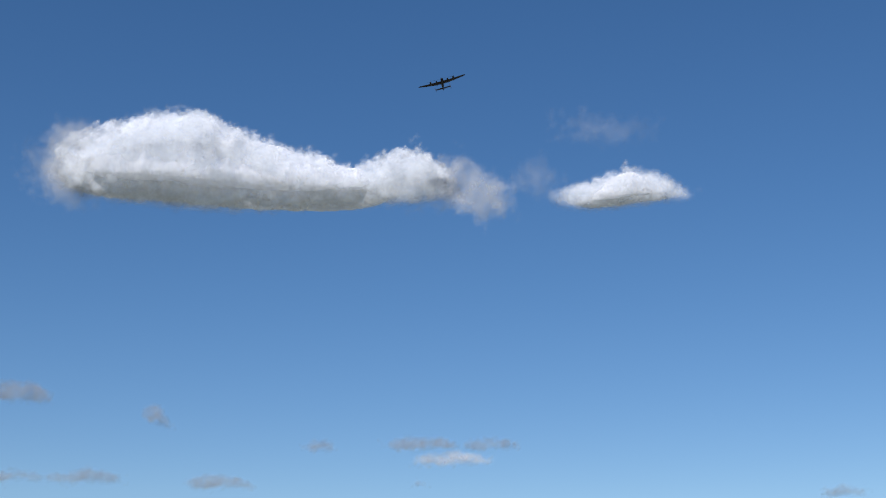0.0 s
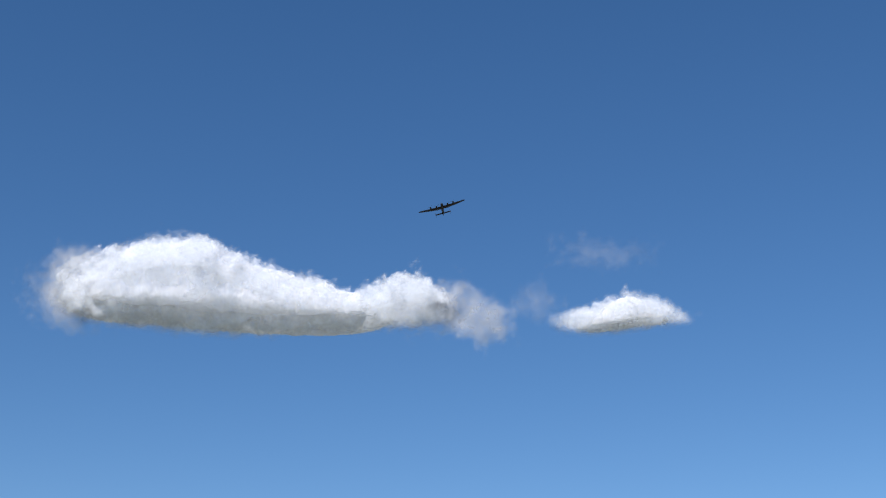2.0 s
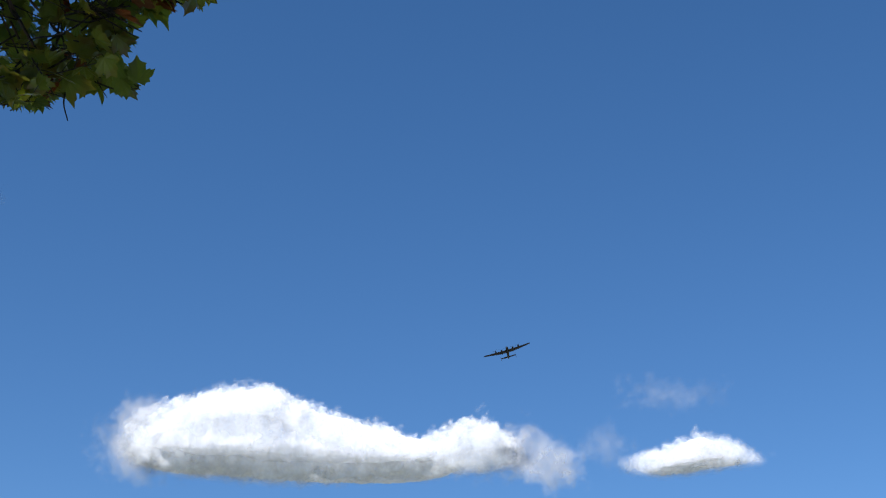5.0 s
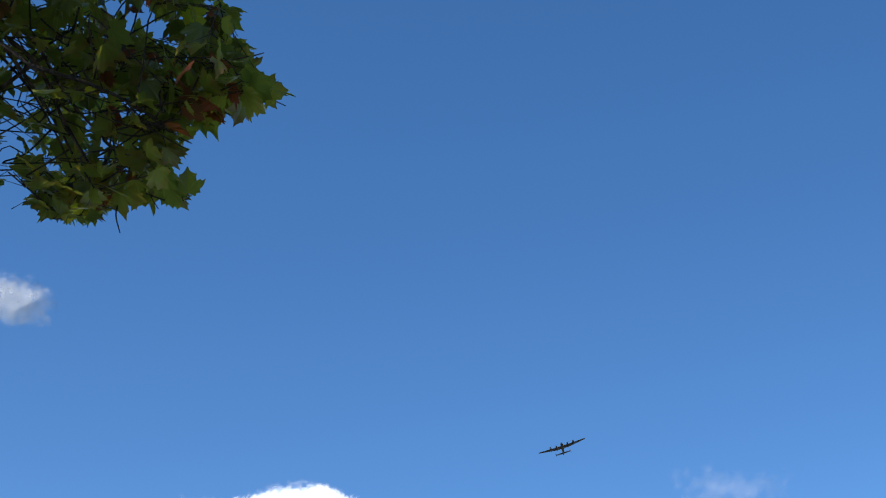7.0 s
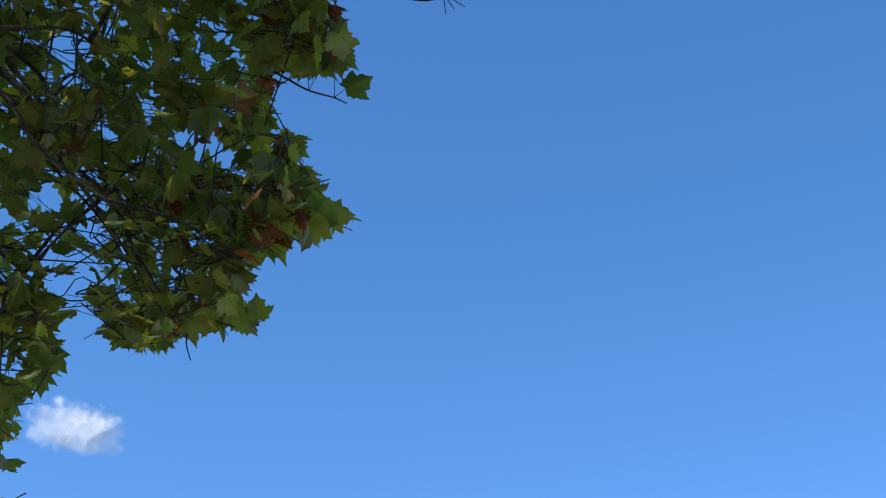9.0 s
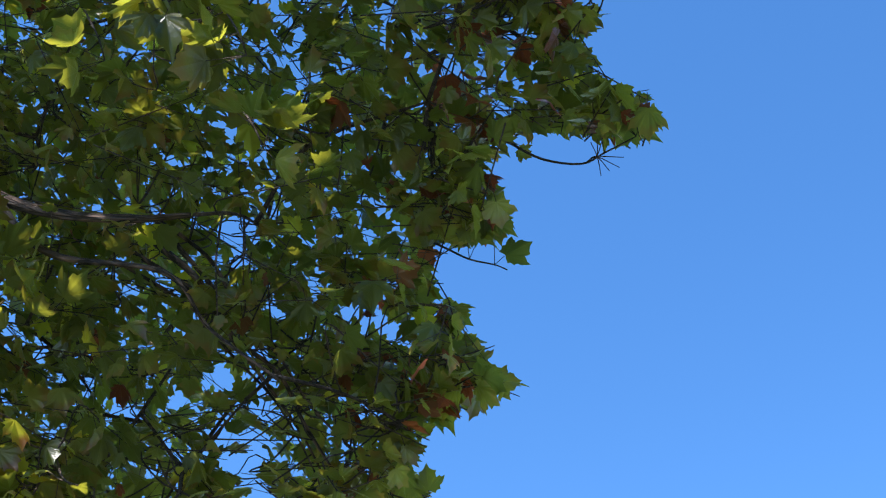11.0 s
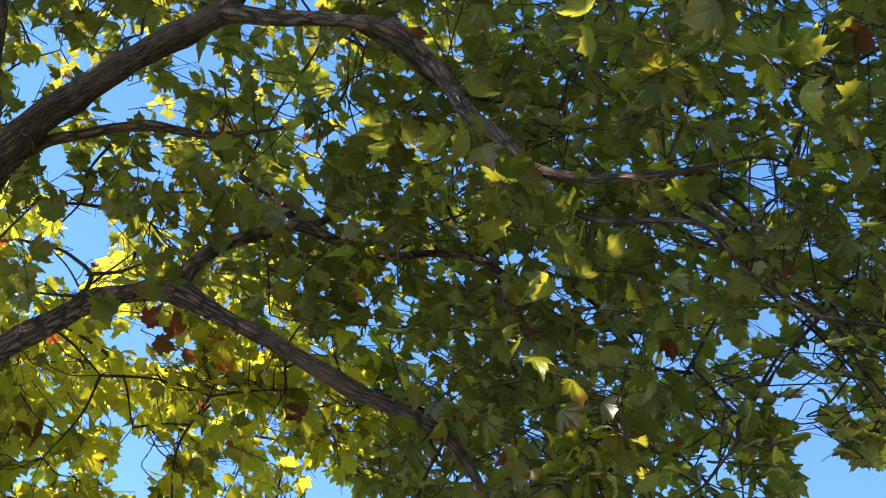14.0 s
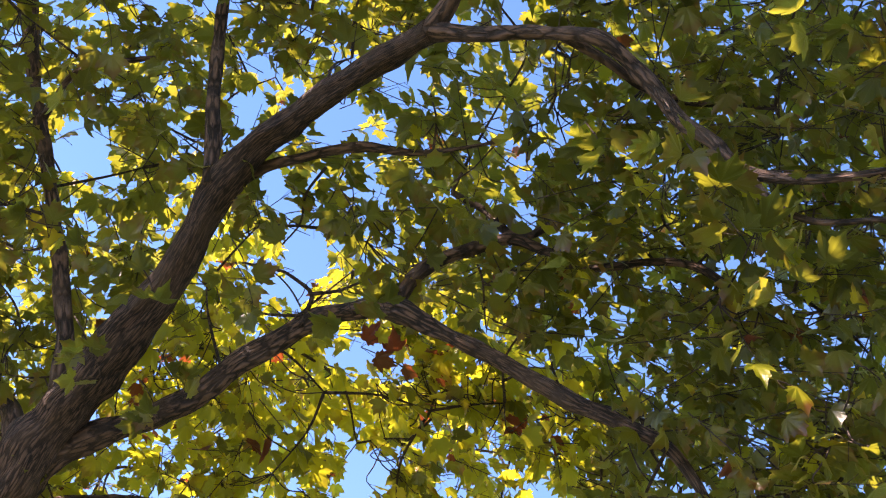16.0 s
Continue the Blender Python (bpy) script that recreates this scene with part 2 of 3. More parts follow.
def curdle(p, octaves, seed, puffy=False):
    """Sum of ever finer noise; puffy: round humps with sharp creases between them."""
    total, amp = np.zeros(len(p)), 1.0
    for k in range(octaves):
        n = lattice(p * 2.07 ** k + k * 5.3, seed + k)
        total += amp * ((0.75 - 1.9 * np.abs(n)) if puffy else n)
        amp *= 0.55
    return total


def cloud(label, dist, top, base, depth, soft, fray, core=(), mat=None, seed=0, grain=30.0):
    """A cumulus heap between its top line and its base, azimuth by azimuth: a dense core in veils of vapour that thin out, or veils alone.
    soft: over how many metres they thin out, fray: by how many metres the outline wanders, grain: the width of its tatters,
    core: the azimuths between which the heap is dense."""
    top, base = np.array(top), np.array(base)
    a0, a1 = top[0, 0], top[-1, 0]
    middle = np.array(heading((a0 + a1) / 2, (top[:, 1].mean() + base[:, 1].mean()) / 2) * dist)
    root = new("cloud")
    root.location = middle
    tagged(root, label=label, category="cloud", group="clouds in the sky")
    deg = dist * math.pi / 180

    def lines(a):
        blur = min(0.25, 0.05 * (a1 - a0))
        return [np.mean([np.interp(a + k * blur, line[:, 0], line[:, 1]) for k in (-1, 0, 1)], axis=0) for line in (top, base)]

    def place(a, e, r):
        a, e = np.radians(a), np.radians(e)
        return np.stack([np.sin(a) * np.cos(e) * r, np.cos(a) * np.cos(e) * r, np.sin(e) * r], 1)

    def skin(a, t):
        """The surface of the core, and the way out of it."""
        hi, lo = lines(a)
        edge = np.minimum(a - core[0], core[1] - a) / min(3.0, 0.45 * (core[1] - core[0]))
        end = np.sqrt(np.maximum(0.0, 1 - (1 - np.minimum(1.0, edge)) ** 2))
        h = np.maximum(3.0, (hi - lo) * deg - 1.1 * soft)
        cy, cz = np.cos(t), np.sin(t)
        # a dome on a shallow rounded base
        tall = np.where(cz > 0, 0.78 * cz, -0.14 * np.abs(cz) ** 0.6) * h
        flat = np.stack([np.sin(np.radians(a)), np.cos(np.radians(a)), np.zeros(len(a))], 1)
        way = flat * cy[:, None] + np.array((0, 0, 1.0)) * cz[:, None]
        p = place(a, lo + 0.25 * (hi - lo), dist) + (flat * (cy * np.minimum(depth, h + 8))[:, None] + np.array((0, 0, 1.0)) * tall[:, None]) * end[:, None]
        swell = (curdle(p / 62.0, 2, seed, True) * 8 + curdle(p / 24.0, 3, seed + 9, True) * 3.2) * np.minimum(1.0, h / 90) * np.where(cz > -0.3, 1.0, 0.45)
        return p + way * ((swell - 4) * end)[:, None], way

    def lit(p):
        """Shading normals given to the veils, to put in a bright crest and a grey base: up at the crest, down at the
        base, to the open side between.
        """
        level = (np.degrees(np.arctan2(np.hypot(p[:, 0], p[:, 1]), p[:, 2])) * -1 + 90)
        hi, lo = lines(np.clip(np.degrees(np.arctan2(p[:, 0], p[:, 1])), a0, a1))
        tall = np.clip((level - lo) / (hi - lo), 0, 1)
        w = np.stack([curdle(p / 42.0, 3, seed + 40 + k) for k in range(3)], 1)
        way = np.stack([np.zeros(len(p)), np.full(len(p), -0.8), -0.6 + 1.3 * tall ** 0.6 if core else 0.1 + 0.45 * tall], 1) + w * 0.33
        return way / np.linalg.norm(way, axis=1)[:, None]

    if core:
        rings, around = int((core[1] - core[0]) * 26), 140
        p, _ = skin(np.repeat(np.linspace(core[0] + 0.02, core[1] - 0.02, rings), around), np.tile(np.linspace(0, 2 * math.pi, around, endpoint=False), rings))
        idx = np.arange(rings * around).reshape(rings, around)
        nxt = np.roll(idx, -1, axis=1)
        faces = np.stack([idx[:-1], nxt[:-1], nxt[1:], idx[1:]], 2).reshape(-1, 4).tolist()
        faces += [tuple(range(around))[::-1], tuple(range((rings - 1) * around, rings * around))]
        mesh_object("core", p - middle, faces, [CLOUD_CORE], parent=root)

    # veils, one behind the other: those between the far one and the near one bulge over the heap
    reach = (soft + 1.2 * fray) / deg
    step = 3.0 * dist / 2600 / deg
    across, upward = int((a1 - a0 + 2 * reach) / step) + 2, int((top[:, 1].max() - base[:, 1].min() + 2 * reach) / step) + 2
    a, e = (q.ravel() for q in np.meshgrid(np.linspace(a0 - reach, a1 + reach, across), np.linspace(base[:, 1].min() - reach, top[:, 1].max() + reach, upward)))
    hi, lo = lines(np.clip(a, a0, a1))
    rise, drop, side = (hi - e) * deg, (e - lo) * deg, np.minimum(a - a0, a1 - a) * deg * 0.8
    d = -np.log(np.exp(-np.clip(rise, -90, 400) / 6) + np.exp(-np.clip(drop, -90, 400) / 6) + np.exp(-np.clip(side, -90, 900) / 9)) * 6.5
    idx = np.arange(across * upward).reshape(upward, across)
    quads = np.stack([idx[:-1, :-1], idx[:-1, 1:], idx[1:, 1:], idx[1:, :-1]], 2).reshape(-1, 4)
    for k, (bulge, edge) in enumerate(((0.0, 1.0), (0.35, 1.0), (0.7, 0.8), (1.1, 0.5))):
        p = place(a, e, dist + 14 - 6 * k)
        tatter = curdle(p / grain, 4, seed + 21 + 7 * k) + 0.45 * curdle(p / (grain * 0.3), 2, seed + 90 + k)
        under = np.clip(1 - drop / 60, 0, 1) if core else 0.0
        dense = np.clip((d * edge - 3 * k * edge + tatter * fray * (1 - 0.55 * under)) / (soft * (1 + 1.3 * under)) + 0.35 - 0.1 * under, 0, 1)
        dense = dense * dense * (3 - 2 * dense)
        if core and k == 3:
            # thin mist before the core
            dense *= (0.3 + 0.5 * np.clip(curdle(p / 55.0, 3, seed + 77), 0, 1)) * np.clip(drop / 40, 0, 1)
        p = place(a, e, dist + 14 - 6 * k - (min(depth, 90) + 6) * bulge * (1.0 if core else 0.3) * np.sqrt(np.clip((np.minimum(rise, side) + 8) / 60, 0, 1)))
        faces = quads[dense[quads].max(axis=1) > 0.004]
        used, where = np.unique(faces, return_inverse=True)
        veil = mesh_object("veil", p[used] - middle, where.reshape(-1, 4).tolist(), [mat or CLOUD_VEIL], parent=root, kind="stuff")
        veil.data.attributes.new("billow", "FLOAT_VECTOR", "POINT").data.foreach_set("vector", lit(p[used]).astype(np.float32).ravel())
        veil.data.attributes.new("dense", "FLOAT", "POINT").data.foreach_set("value", dense[used].astype(np.float32))
    return root


cloud("large white cumulus cloud with flat grey base and rounded hump", 2600,
      [(-16.6, 19.6), (-16.1, 20.35), (-15.2, 20.75), (-14.2, 21.05), (-13.2, 21.45), (-11.6, 21.75), (-10.3, 21.78), (-9.4, 21.35), (-8, 20.9), (-6.5, 20.5), (-5.2, 20.2), (-4.2, 20.0), (-3.5, 19.95), (-3.0, 20.15),
       (-2.3, 20.5), (-1.3, 20.7), (-0.6, 20.5), (-0.1, 20.1), (0.7, 19.4)],
      [(-16.6, 18.9), (-16.3, 18.4), (-15.6, 18.1), (-13, 17.9), (-9.7, 17.8), (-6, 18.0), (-4.5, 18.15), (-2, 18.25), (-0.6, 18.4), (0.7, 18.7)],
      75, 12, 11, core=(-16.2, -2.0), seed=1, grain=24)
cloud("small white cumulus cloud with a soft base", 2600,
      [(4.7, 18.8), (5.6, 19.1), (6.5, 19.15), (7.2, 19.5), (7.7, 19.68), (8.3, 19.7), (8.9, 19.45), (9.7, 19.1), (10.6, 18.65)],
      [(4.7, 18.3), (5.8, 18.0), (7.5, 18.0), (9, 18.15), (10.6, 18.2)],
      32, 12, 10, core=(5.7, 9.6), seed=5, grain=28)
cloud("thin ragged tail of white cloud", 2590, [(-0.7, 19.9), (0.3, 20.05), (0.8, 20.2), (1.4, 19.85), (2.1, 19.4), (2.9, 18.9)], [(-0.7, 18.4), (0.8, 18.1), (1.7, 17.7), (2.3, 17.7), (2.9, 18.1)], 40,
      28, 16, mat=CLOUD_SOFT, seed=2, grain=34)
cloud("ragged thin edge of white cloud", 2570, [(-17.1, 19.8), (-16.5, 20.65), (-16.0, 20.9), (-15.4, 20.9), (-14.7, 20.7)], [(-17.1, 18.6), (-16.5, 18.0), (-15.6, 17.75), (-14.7, 17.9)], 30,
      32, 14, mat=CLOUD_SOFT, seed=17, grain=36)
cloud("thin grey wisp of cloud between two cumulus", 2600, [(2.9, 19.7), (3.6, 20.1), (4.3, 20.0), (5.1, 19.4)], [(2.9, 18.9), (4, 18.7), (5.1, 18.8)], 30, 24, 14, mat=CLOUD_FAINT, seed=9)
cloud("very thin wisp of cloud", 2700, [(5.3, 21.8), (6.1, 22.0), (7.2, 21.5), (8.7, 21.4)], [(5.3, 21.3), (6.5, 21.0), (7.5, 20.8), (8.7, 20.8)], 25, 26, 20, mat=CLOUD_FAINT, seed=12, grain=40)
cloud("small white puff of cloud", 2400, [(-27.1, 28.6), (-26, 28.95), (-25.2, 28.9), (-24, 28.85), (-22.9, 28.5)], [(-27.1, 27.4), (-25.2, 27.15), (-24, 27.05), (-22.9, 27.3)], 50,
      16, 10, mat=CLOUD_SOFT, seed=15, grain=30)
# low, far grey clouds: azimuth, elevation, half width, height
for n, (a, e, w, h) in enumerate([(-17.4, 9.9, 1.75, 0.85), (-18.6, 8.95, 1.0, 0.35), (-11.6, 9.25, 0.65, 0.65), (-5.05, 8.35, 0.65, 0.35), (-0.9, 8.4, 1.5, 0.5), (0.3, 7.8, 1.65, 0.55),
                                   (1.85, 8.4, 1.05, 0.5), (-17.0, 6.85, 1.15, 0.45), (-14.3, 6.9, 1.45, 0.45), (-9.0, 6.75, 1.3, 0.55), (-0.95, 6.9, 0.4, 0.25), (15.9, 6.35, 0.85, 0.35)]):
    lean = -0.5 if n == 2 else 0.0
    crest = [(a + u * w, e + lean * u * w + h * (0.4 + 0.7 * (1 - u * u) * random.uniform(0.6, 1.1))) for u in (-1, -0.7, -0.45, -0.2, 0.0, 0.25, 0.5, 0.75, 1)]
    cloud("small far grey cloud low in the sky", 4500, crest, [(a - w, e - lean * w), (a - 0.4 * w, e - 0.1 * h - 0.4 * lean * w), (a + 0.3 * w, e + 0.06 * h + 0.3 * lean * w), (a + w, e + lean * w)], 40,
          14, 9, mat=CLOUD_SOFT if n == 5 else CLOUD_SHADE_GREY, seed=20 + n * 3, grain=40)


# ---- four-engined bomber in flight, nose towards -y ----
def shaped(name, stations, sides, mat, parent, label=""):
    """A body of rounded sections: (y, z, half width, half height)."""
    verts = []
    for y, z, w, h in stations:
        for k in range(sides):
            a = 2 * math.pi * k / sides
            verts.append((w * math.cos(a), y, z + h * math.sin(a)))
    faces = [(i * sides + k, i * sides + (k + 1) % sides, (i + 1) * sides + (k + 1) % sides, (i + 1) * sides + k) for i in range(len(stations) - 1) for k in range(sides)]
    faces += [tuple(range(sides))[::-1], tuple(range((len(stations) - 1) * sides, len(stations) * sides))]
    return mesh_object(name, verts, faces, [mat], parent=parent, label=label)


def foil(name, stations, mat, parent, upright=False, label=""):
    """A wing or fin of lens-shaped sections: (span place, y of leading edge, chord, z, thickness)."""
    verts, n = [], 12
    for s, y, chord, z, thick in stations:
        for k in range(n):
            a = 2 * math.pi * k / n
            c = (1 - math.cos(a)) / 2
            t = thick * chord * math.sin(a) * (1.25 - 0.75 * c) * 0.6
            verts.append((z + t, y + c * chord, s) if upright else (s, y + c * chord, z + t))
    faces = [(i * n + k, i * n + (k + 1) % n, (i + 1) * n + (k + 1) % n, (i + 1) * n + k) for i in range(len(stations) - 1) for k in range(n)]
    faces += [tuple(range(n))[::-1], tuple(range((len(stations) - 1) * n, len(stations) * n))]
    return mesh_object(name, verts, faces, [mat], parent=parent, label=label)


plane = new("bomber_aircraft")
tagged(plane, label="dark four-engined propeller bomber with twin tail fins flying", category="aircraft")
fus = shaped("fuselage", [(-6.6, -0.1, 0.1, 0.1), (-6.3, -0.1, 0.55, 0.6), (-5.4, 0, 0.8, 0.95), (-3.5, 0.05, 0.86, 1.15), (1, 0.05, 0.88, 1.15), (6, 0.2, 0.8, 1.0), (11, 0.45, 0.55, 0.7), (13.8, 0.6, 0.4, 0.55),
                         (14.6, 0.65, 0.12, 0.2)], 20, PLANE_BLACK, plane)
shaped("canopy", [(-4.6, 1.0, 0.1, 0.1), (-4.0, 1.15, 0.5, 0.5), (-2.4, 1.15, 0.5, 0.55), (-1.2, 1.05, 0.15, 0.2)], 14, GLASS, fus, "glazed cockpit canopy")
shaped("nose_turret", [(-6.95, -0.1, 0.1, 0.1), (-6.7, -0.05, 0.4, 0.4), (-6.1, 0, 0.6, 0.65)], 14, GLASS, fus, "glazed nose turret")
shaped("top_turret", [(3.0, 1.25, 0.1, 0.1), (3.4, 1.35, 0.45, 0.35), (4.1, 1.35, 0.45, 0.35), (4.5, 1.25, 0.1, 0.1)], 12, GLASS, fus)
shaped("tail_turret", [(14.2, 0.7, 0.4, 0.5), (14.9, 0.75, 0.42, 0.5), (15.3, 0.7, 0.12, 0.15)], 12, GLASS, fus)
for sgn in (-1, 1):
    foil("wing", [(sgn * 0.5, -2.6, 5.0, -0.25, 0.17), (sgn * 4.0, -2.55, 4.8, -0.2, 0.16), (sgn * 10, -1.5, 3.4, 0.45, 0.14), (sgn * 14.4, -0.7, 2.2, 0.95, 0.12), (sgn * 15.4, -0.1, 1.1, 1.05, 0.1)], PLANE_BLACK, plane)
    foil("tailplane", [(sgn * 0.2, 11.6, 2.5, 0.9, 0.13), (sgn * 4.8, 11.9, 1.9, 0.95, 0.11)], PLANE_BLACK, plane)
    foil("tail_fin", [(-0.75, 12.3, 1.0, sgn * 4.9, 0.1), (0.0, 11.7, 2.0, sgn * 4.9, 0.1), (1.4, 11.6, 2.2, sgn * 4.9, 0.1), (2.5, 12.0, 1.6, sgn * 4.9, 0.09), (2.9, 12.5, 0.8, sgn * 4.9, 0.08)], PLANE_BROWN, plane, upright=True)
    for x, zc in ((3.6, -0.35), (7.4, 0.0)):
        cowl = shaped("engine", [(-5.1, 0, 0.12, 0.12), (-4.9, 0, 0.42, 0.45), (-3.9, -0.05, 0.55, 0.68), (-2.2, -0.1, 0.55, 0.72), (0.5, -0.1, 0.45, 0.5), (2.8 if x < 5 else 1.6, 0, 0.08, 0.1)], 14, PLANE_BLACK, plane)
        cowl.location = (sgn * x, 0, zc)
        hub = shaped("propeller_hub", [(-5.75, 0, 0.04, 0.04), (-5.5, 0, 0.2, 0.2), (-5.1, 0, 0.28, 0.28)], 12, PLANE_STEEL, cowl)
        for b in range(3):
            blade = foil("propeller_blade", [(0.15, -5.35, 0.14, 0, 0.4), (0.8, -5.42, 0.3, 0, 0.14), (1.6, -5.42, 0.3, 0, 0.08), (1.98, -5.36, 0.14, 0, 0.08)], PLANE_STEEL, cowl)
            blade.rotation_euler = (0, radians(120 * b + 25 * x), 0)
plane.matrix_world = pose(-0.5, 826.8, 357.1, 2, -15, -4)

# ---- tree ----
tree = new("maple_tree")
tree.location = (-5.62, 2.1, 0.0)
BASE = Vector(tree.location)
tagged(tree, label="tall maple tree with green leaves turning yellow and red", category="tree")


def local(v):
    return [np.asarray(p) - np.array(BASE) for p in v]


limb_samples = []


def limb(name, points, sides=20, rough=0.3, label=""):
    rows = spline(points, 10)
    rows[:, 3] *= np.where(rows[:, 2] > 2.5, 0.86, 1.0)
    for i, row in enumerate(rows):
        # knots and small bends
        q = Vector(row[:3]) * 5.5
        row[3] *= 1 + 0.2 * noise.noise(q * 1.7)
        row[:3] += np.array(noise.noise_vector(q)) * min(0.35 * row[3], 0.014)
    v, f, u = tube(rows, sides, rough)
    limb_samples.extend(rows[::3])
    return mesh_object(name, local(v), f, [BARK], parent=tree, uvs=u, label=label)


limb("trunk", [(-5.62, 2.1, -0.05, 0.34), (-5.62, 2.1, 0.35, 0.27), (-5.65, 2.1, 1.4, 0.235), (-5.62, 2.09, 2.6, 0.215), (-5.46, 2.07, 3.38, 0.184), (-5.24, 1.98, 3.76, 0.14), (-5.06, 1.98, 4.02, 0.122), (-4.81, 1.97, 4.28, 0.108),
               (-4.56, 1.94, 4.53, 0.087), (-4.31, 1.85, 4.75, 0.074), (-4.01, 1.81, 4.9, 0.066), (-3.62, 1.81, 5.02, 0.059), (-3.34, 1.82, 5.07, 0.056), (-3.16, 1.83, 5.08, 0.051)], 40, 0.3, "dark furrowed leaning trunk")
limb("limb", [(-3.16, 1.83, 5.08, 0.045), (-3.02, 1.78, 5.17, 0.034), (-2.9, 1.69, 5.31, 0.028), (-2.7, 1.5, 5.7, 0.024), (-2.55, 1.0, 6.4, 0.017), (-2.3, 0.4, 7.1, 0.008)])
limb("limb", [(-3.16, 1.83, 5.08, 0.047), (-3.02, 1.89, 5.04, 0.035), (-2.76, 1.98, 4.99, 0.027), (-2.53, 2.06, 4.91, 0.03), (-2.44, 2.19, 4.83, 0.028), (-2.34, 2.3, 4.68, 0.029), (-2.23, 2.36, 4.57, 0.026), (-2.09, 2.41, 4.42, 0.02),
              (-1.78, 2.48, 4.34, 0.016), (-1.53, 2.5, 4.32, 0.01)])
limb("limb", [(-2.13, 2.39, 4.44, 0.016), (-1.94, 2.47, 4.24, 0.011), (-1.6, 2.55, 4.16, 0.008), (-1.49, 2.66, 4.03, 0.006), (-1.3, 2.74, 3.88, 0.005)])
limb("limb", [(-2.66, 2.02, 4.97, 0.027), (-2.63, 2.16, 4.98, 0.021), (-2.56, 2.44, 5.0, 0.018), (-2.3, 2.7, 5.05, 0.012)])
limb("limb", [(-4.27, 1.8, 4.76, 0.04), (-4.3, 1.66, 5.12, 0.031), (-4.32, 1.55, 5.46, 0.028), (-4.32, 1.43, 5.81, 0.025), (-4.3, 1.2, 6.4, 0.015)])
limb("limb", [(-5.1, 1.95, 4.05, 0.055), (-5.12, 1.82, 4.38, 0.044), (-5.12, 1.59, 4.71, 0.037), (-5.18, 1.36, 5.1, 0.036), (-5.21, 1.1, 5.49, 0.035), (-5.22, 0.93, 5.86, 0.03), (-5.25, 0.6, 6.5, 0.018)])
limb("limb", [(-5.15, 1.33, 5.14, 0.023), (-5.05, 1.31, 5.31, 0.018), (-4.88, 1.35, 5.35, 0.015), (-4.63, 1.52, 5.43, 0.011)])
limb("limb", [(-5.24, 2.0, 3.74, 0.09), (-5.11, 2.12, 3.94, 0.066), (-4.92, 2.24, 4.09, 0.06), (-4.7, 2.32, 4.2, 0.059), (-4.49, 2.34, 4.33, 0.058), (-4.24, 2.39, 4.46, 0.053), (-3.99, 2.43, 4.5, 0.046), (-3.8, 2.5, 4.5, 0.049),
              (-3.64, 2.62, 4.43, 0.038), (-3.39, 2.77, 4.31, 0.035), (-3.2, 2.91, 4.21, 0.035), (-3.0, 3.02, 4.12, 0.032), (-2.84, 3.09, 4.04, 0.027), (-2.76, 3.16, 3.94, 0.021), (-2.66, 3.2, 3.77, 0.012)])
limb("limb", [(-3.85, 2.5, 4.5, 0.038), (-3.8, 2.53, 4.67, 0.035), (-3.72, 2.59, 4.8, 0.033), (-3.51, 2.68, 4.88, 0.029), (-3.35, 2.75, 4.82, 0.022), (-3.2, 2.83, 4.74, 0.019), (-2.87, 2.87, 4.69, 0.016), (-2.71, 2.91, 4.64, 0.018),
              (-2.5, 2.92, 4.47, 0.014), (-2.28, 2.93, 4.31, 0.008)])
limb("limb", [(-3.73, 2.52, 5.09, 0.013), (-3.63, 2.64, 5.04, 0.018), (-3.46, 2.71, 4.89, 0.02), (-3.31, 2.77, 5.01, 0.015), (-3.18, 2.79, 5.12, 0.009)])
limb("limb", [(-4.29, 1.86, 4.75, 0.036), (-4.15, 1.89, 4.85, 0.027), (-3.97, 1.93, 4.88, 0.022), (-3.72, 2.05, 4.94, 0.022), (-3.51, 2.17, 4.92, 0.014), (-3.2, 2.3, 4.95, 0.006)])
limb("limb", [(-5.33, 1.98, 3.85, 0.055), (-5.55, 1.9, 4.12, 0.046), (-5.82, 1.78, 4.2, 0.045), (-6.4, 1.5, 4.5, 0.03), (-7.0, 1.2, 4.9, 0.015)])
limb("limb", [(-5.3, 2.1, 3.6, 0.07), (-5.6, 2.6, 4.0, 0.06), (-5.8, 3.4, 4.4, 0.045), (-5.7, 4.3, 4.6, 0.03), (-5.3, 5.2, 4.7, 0.015)])

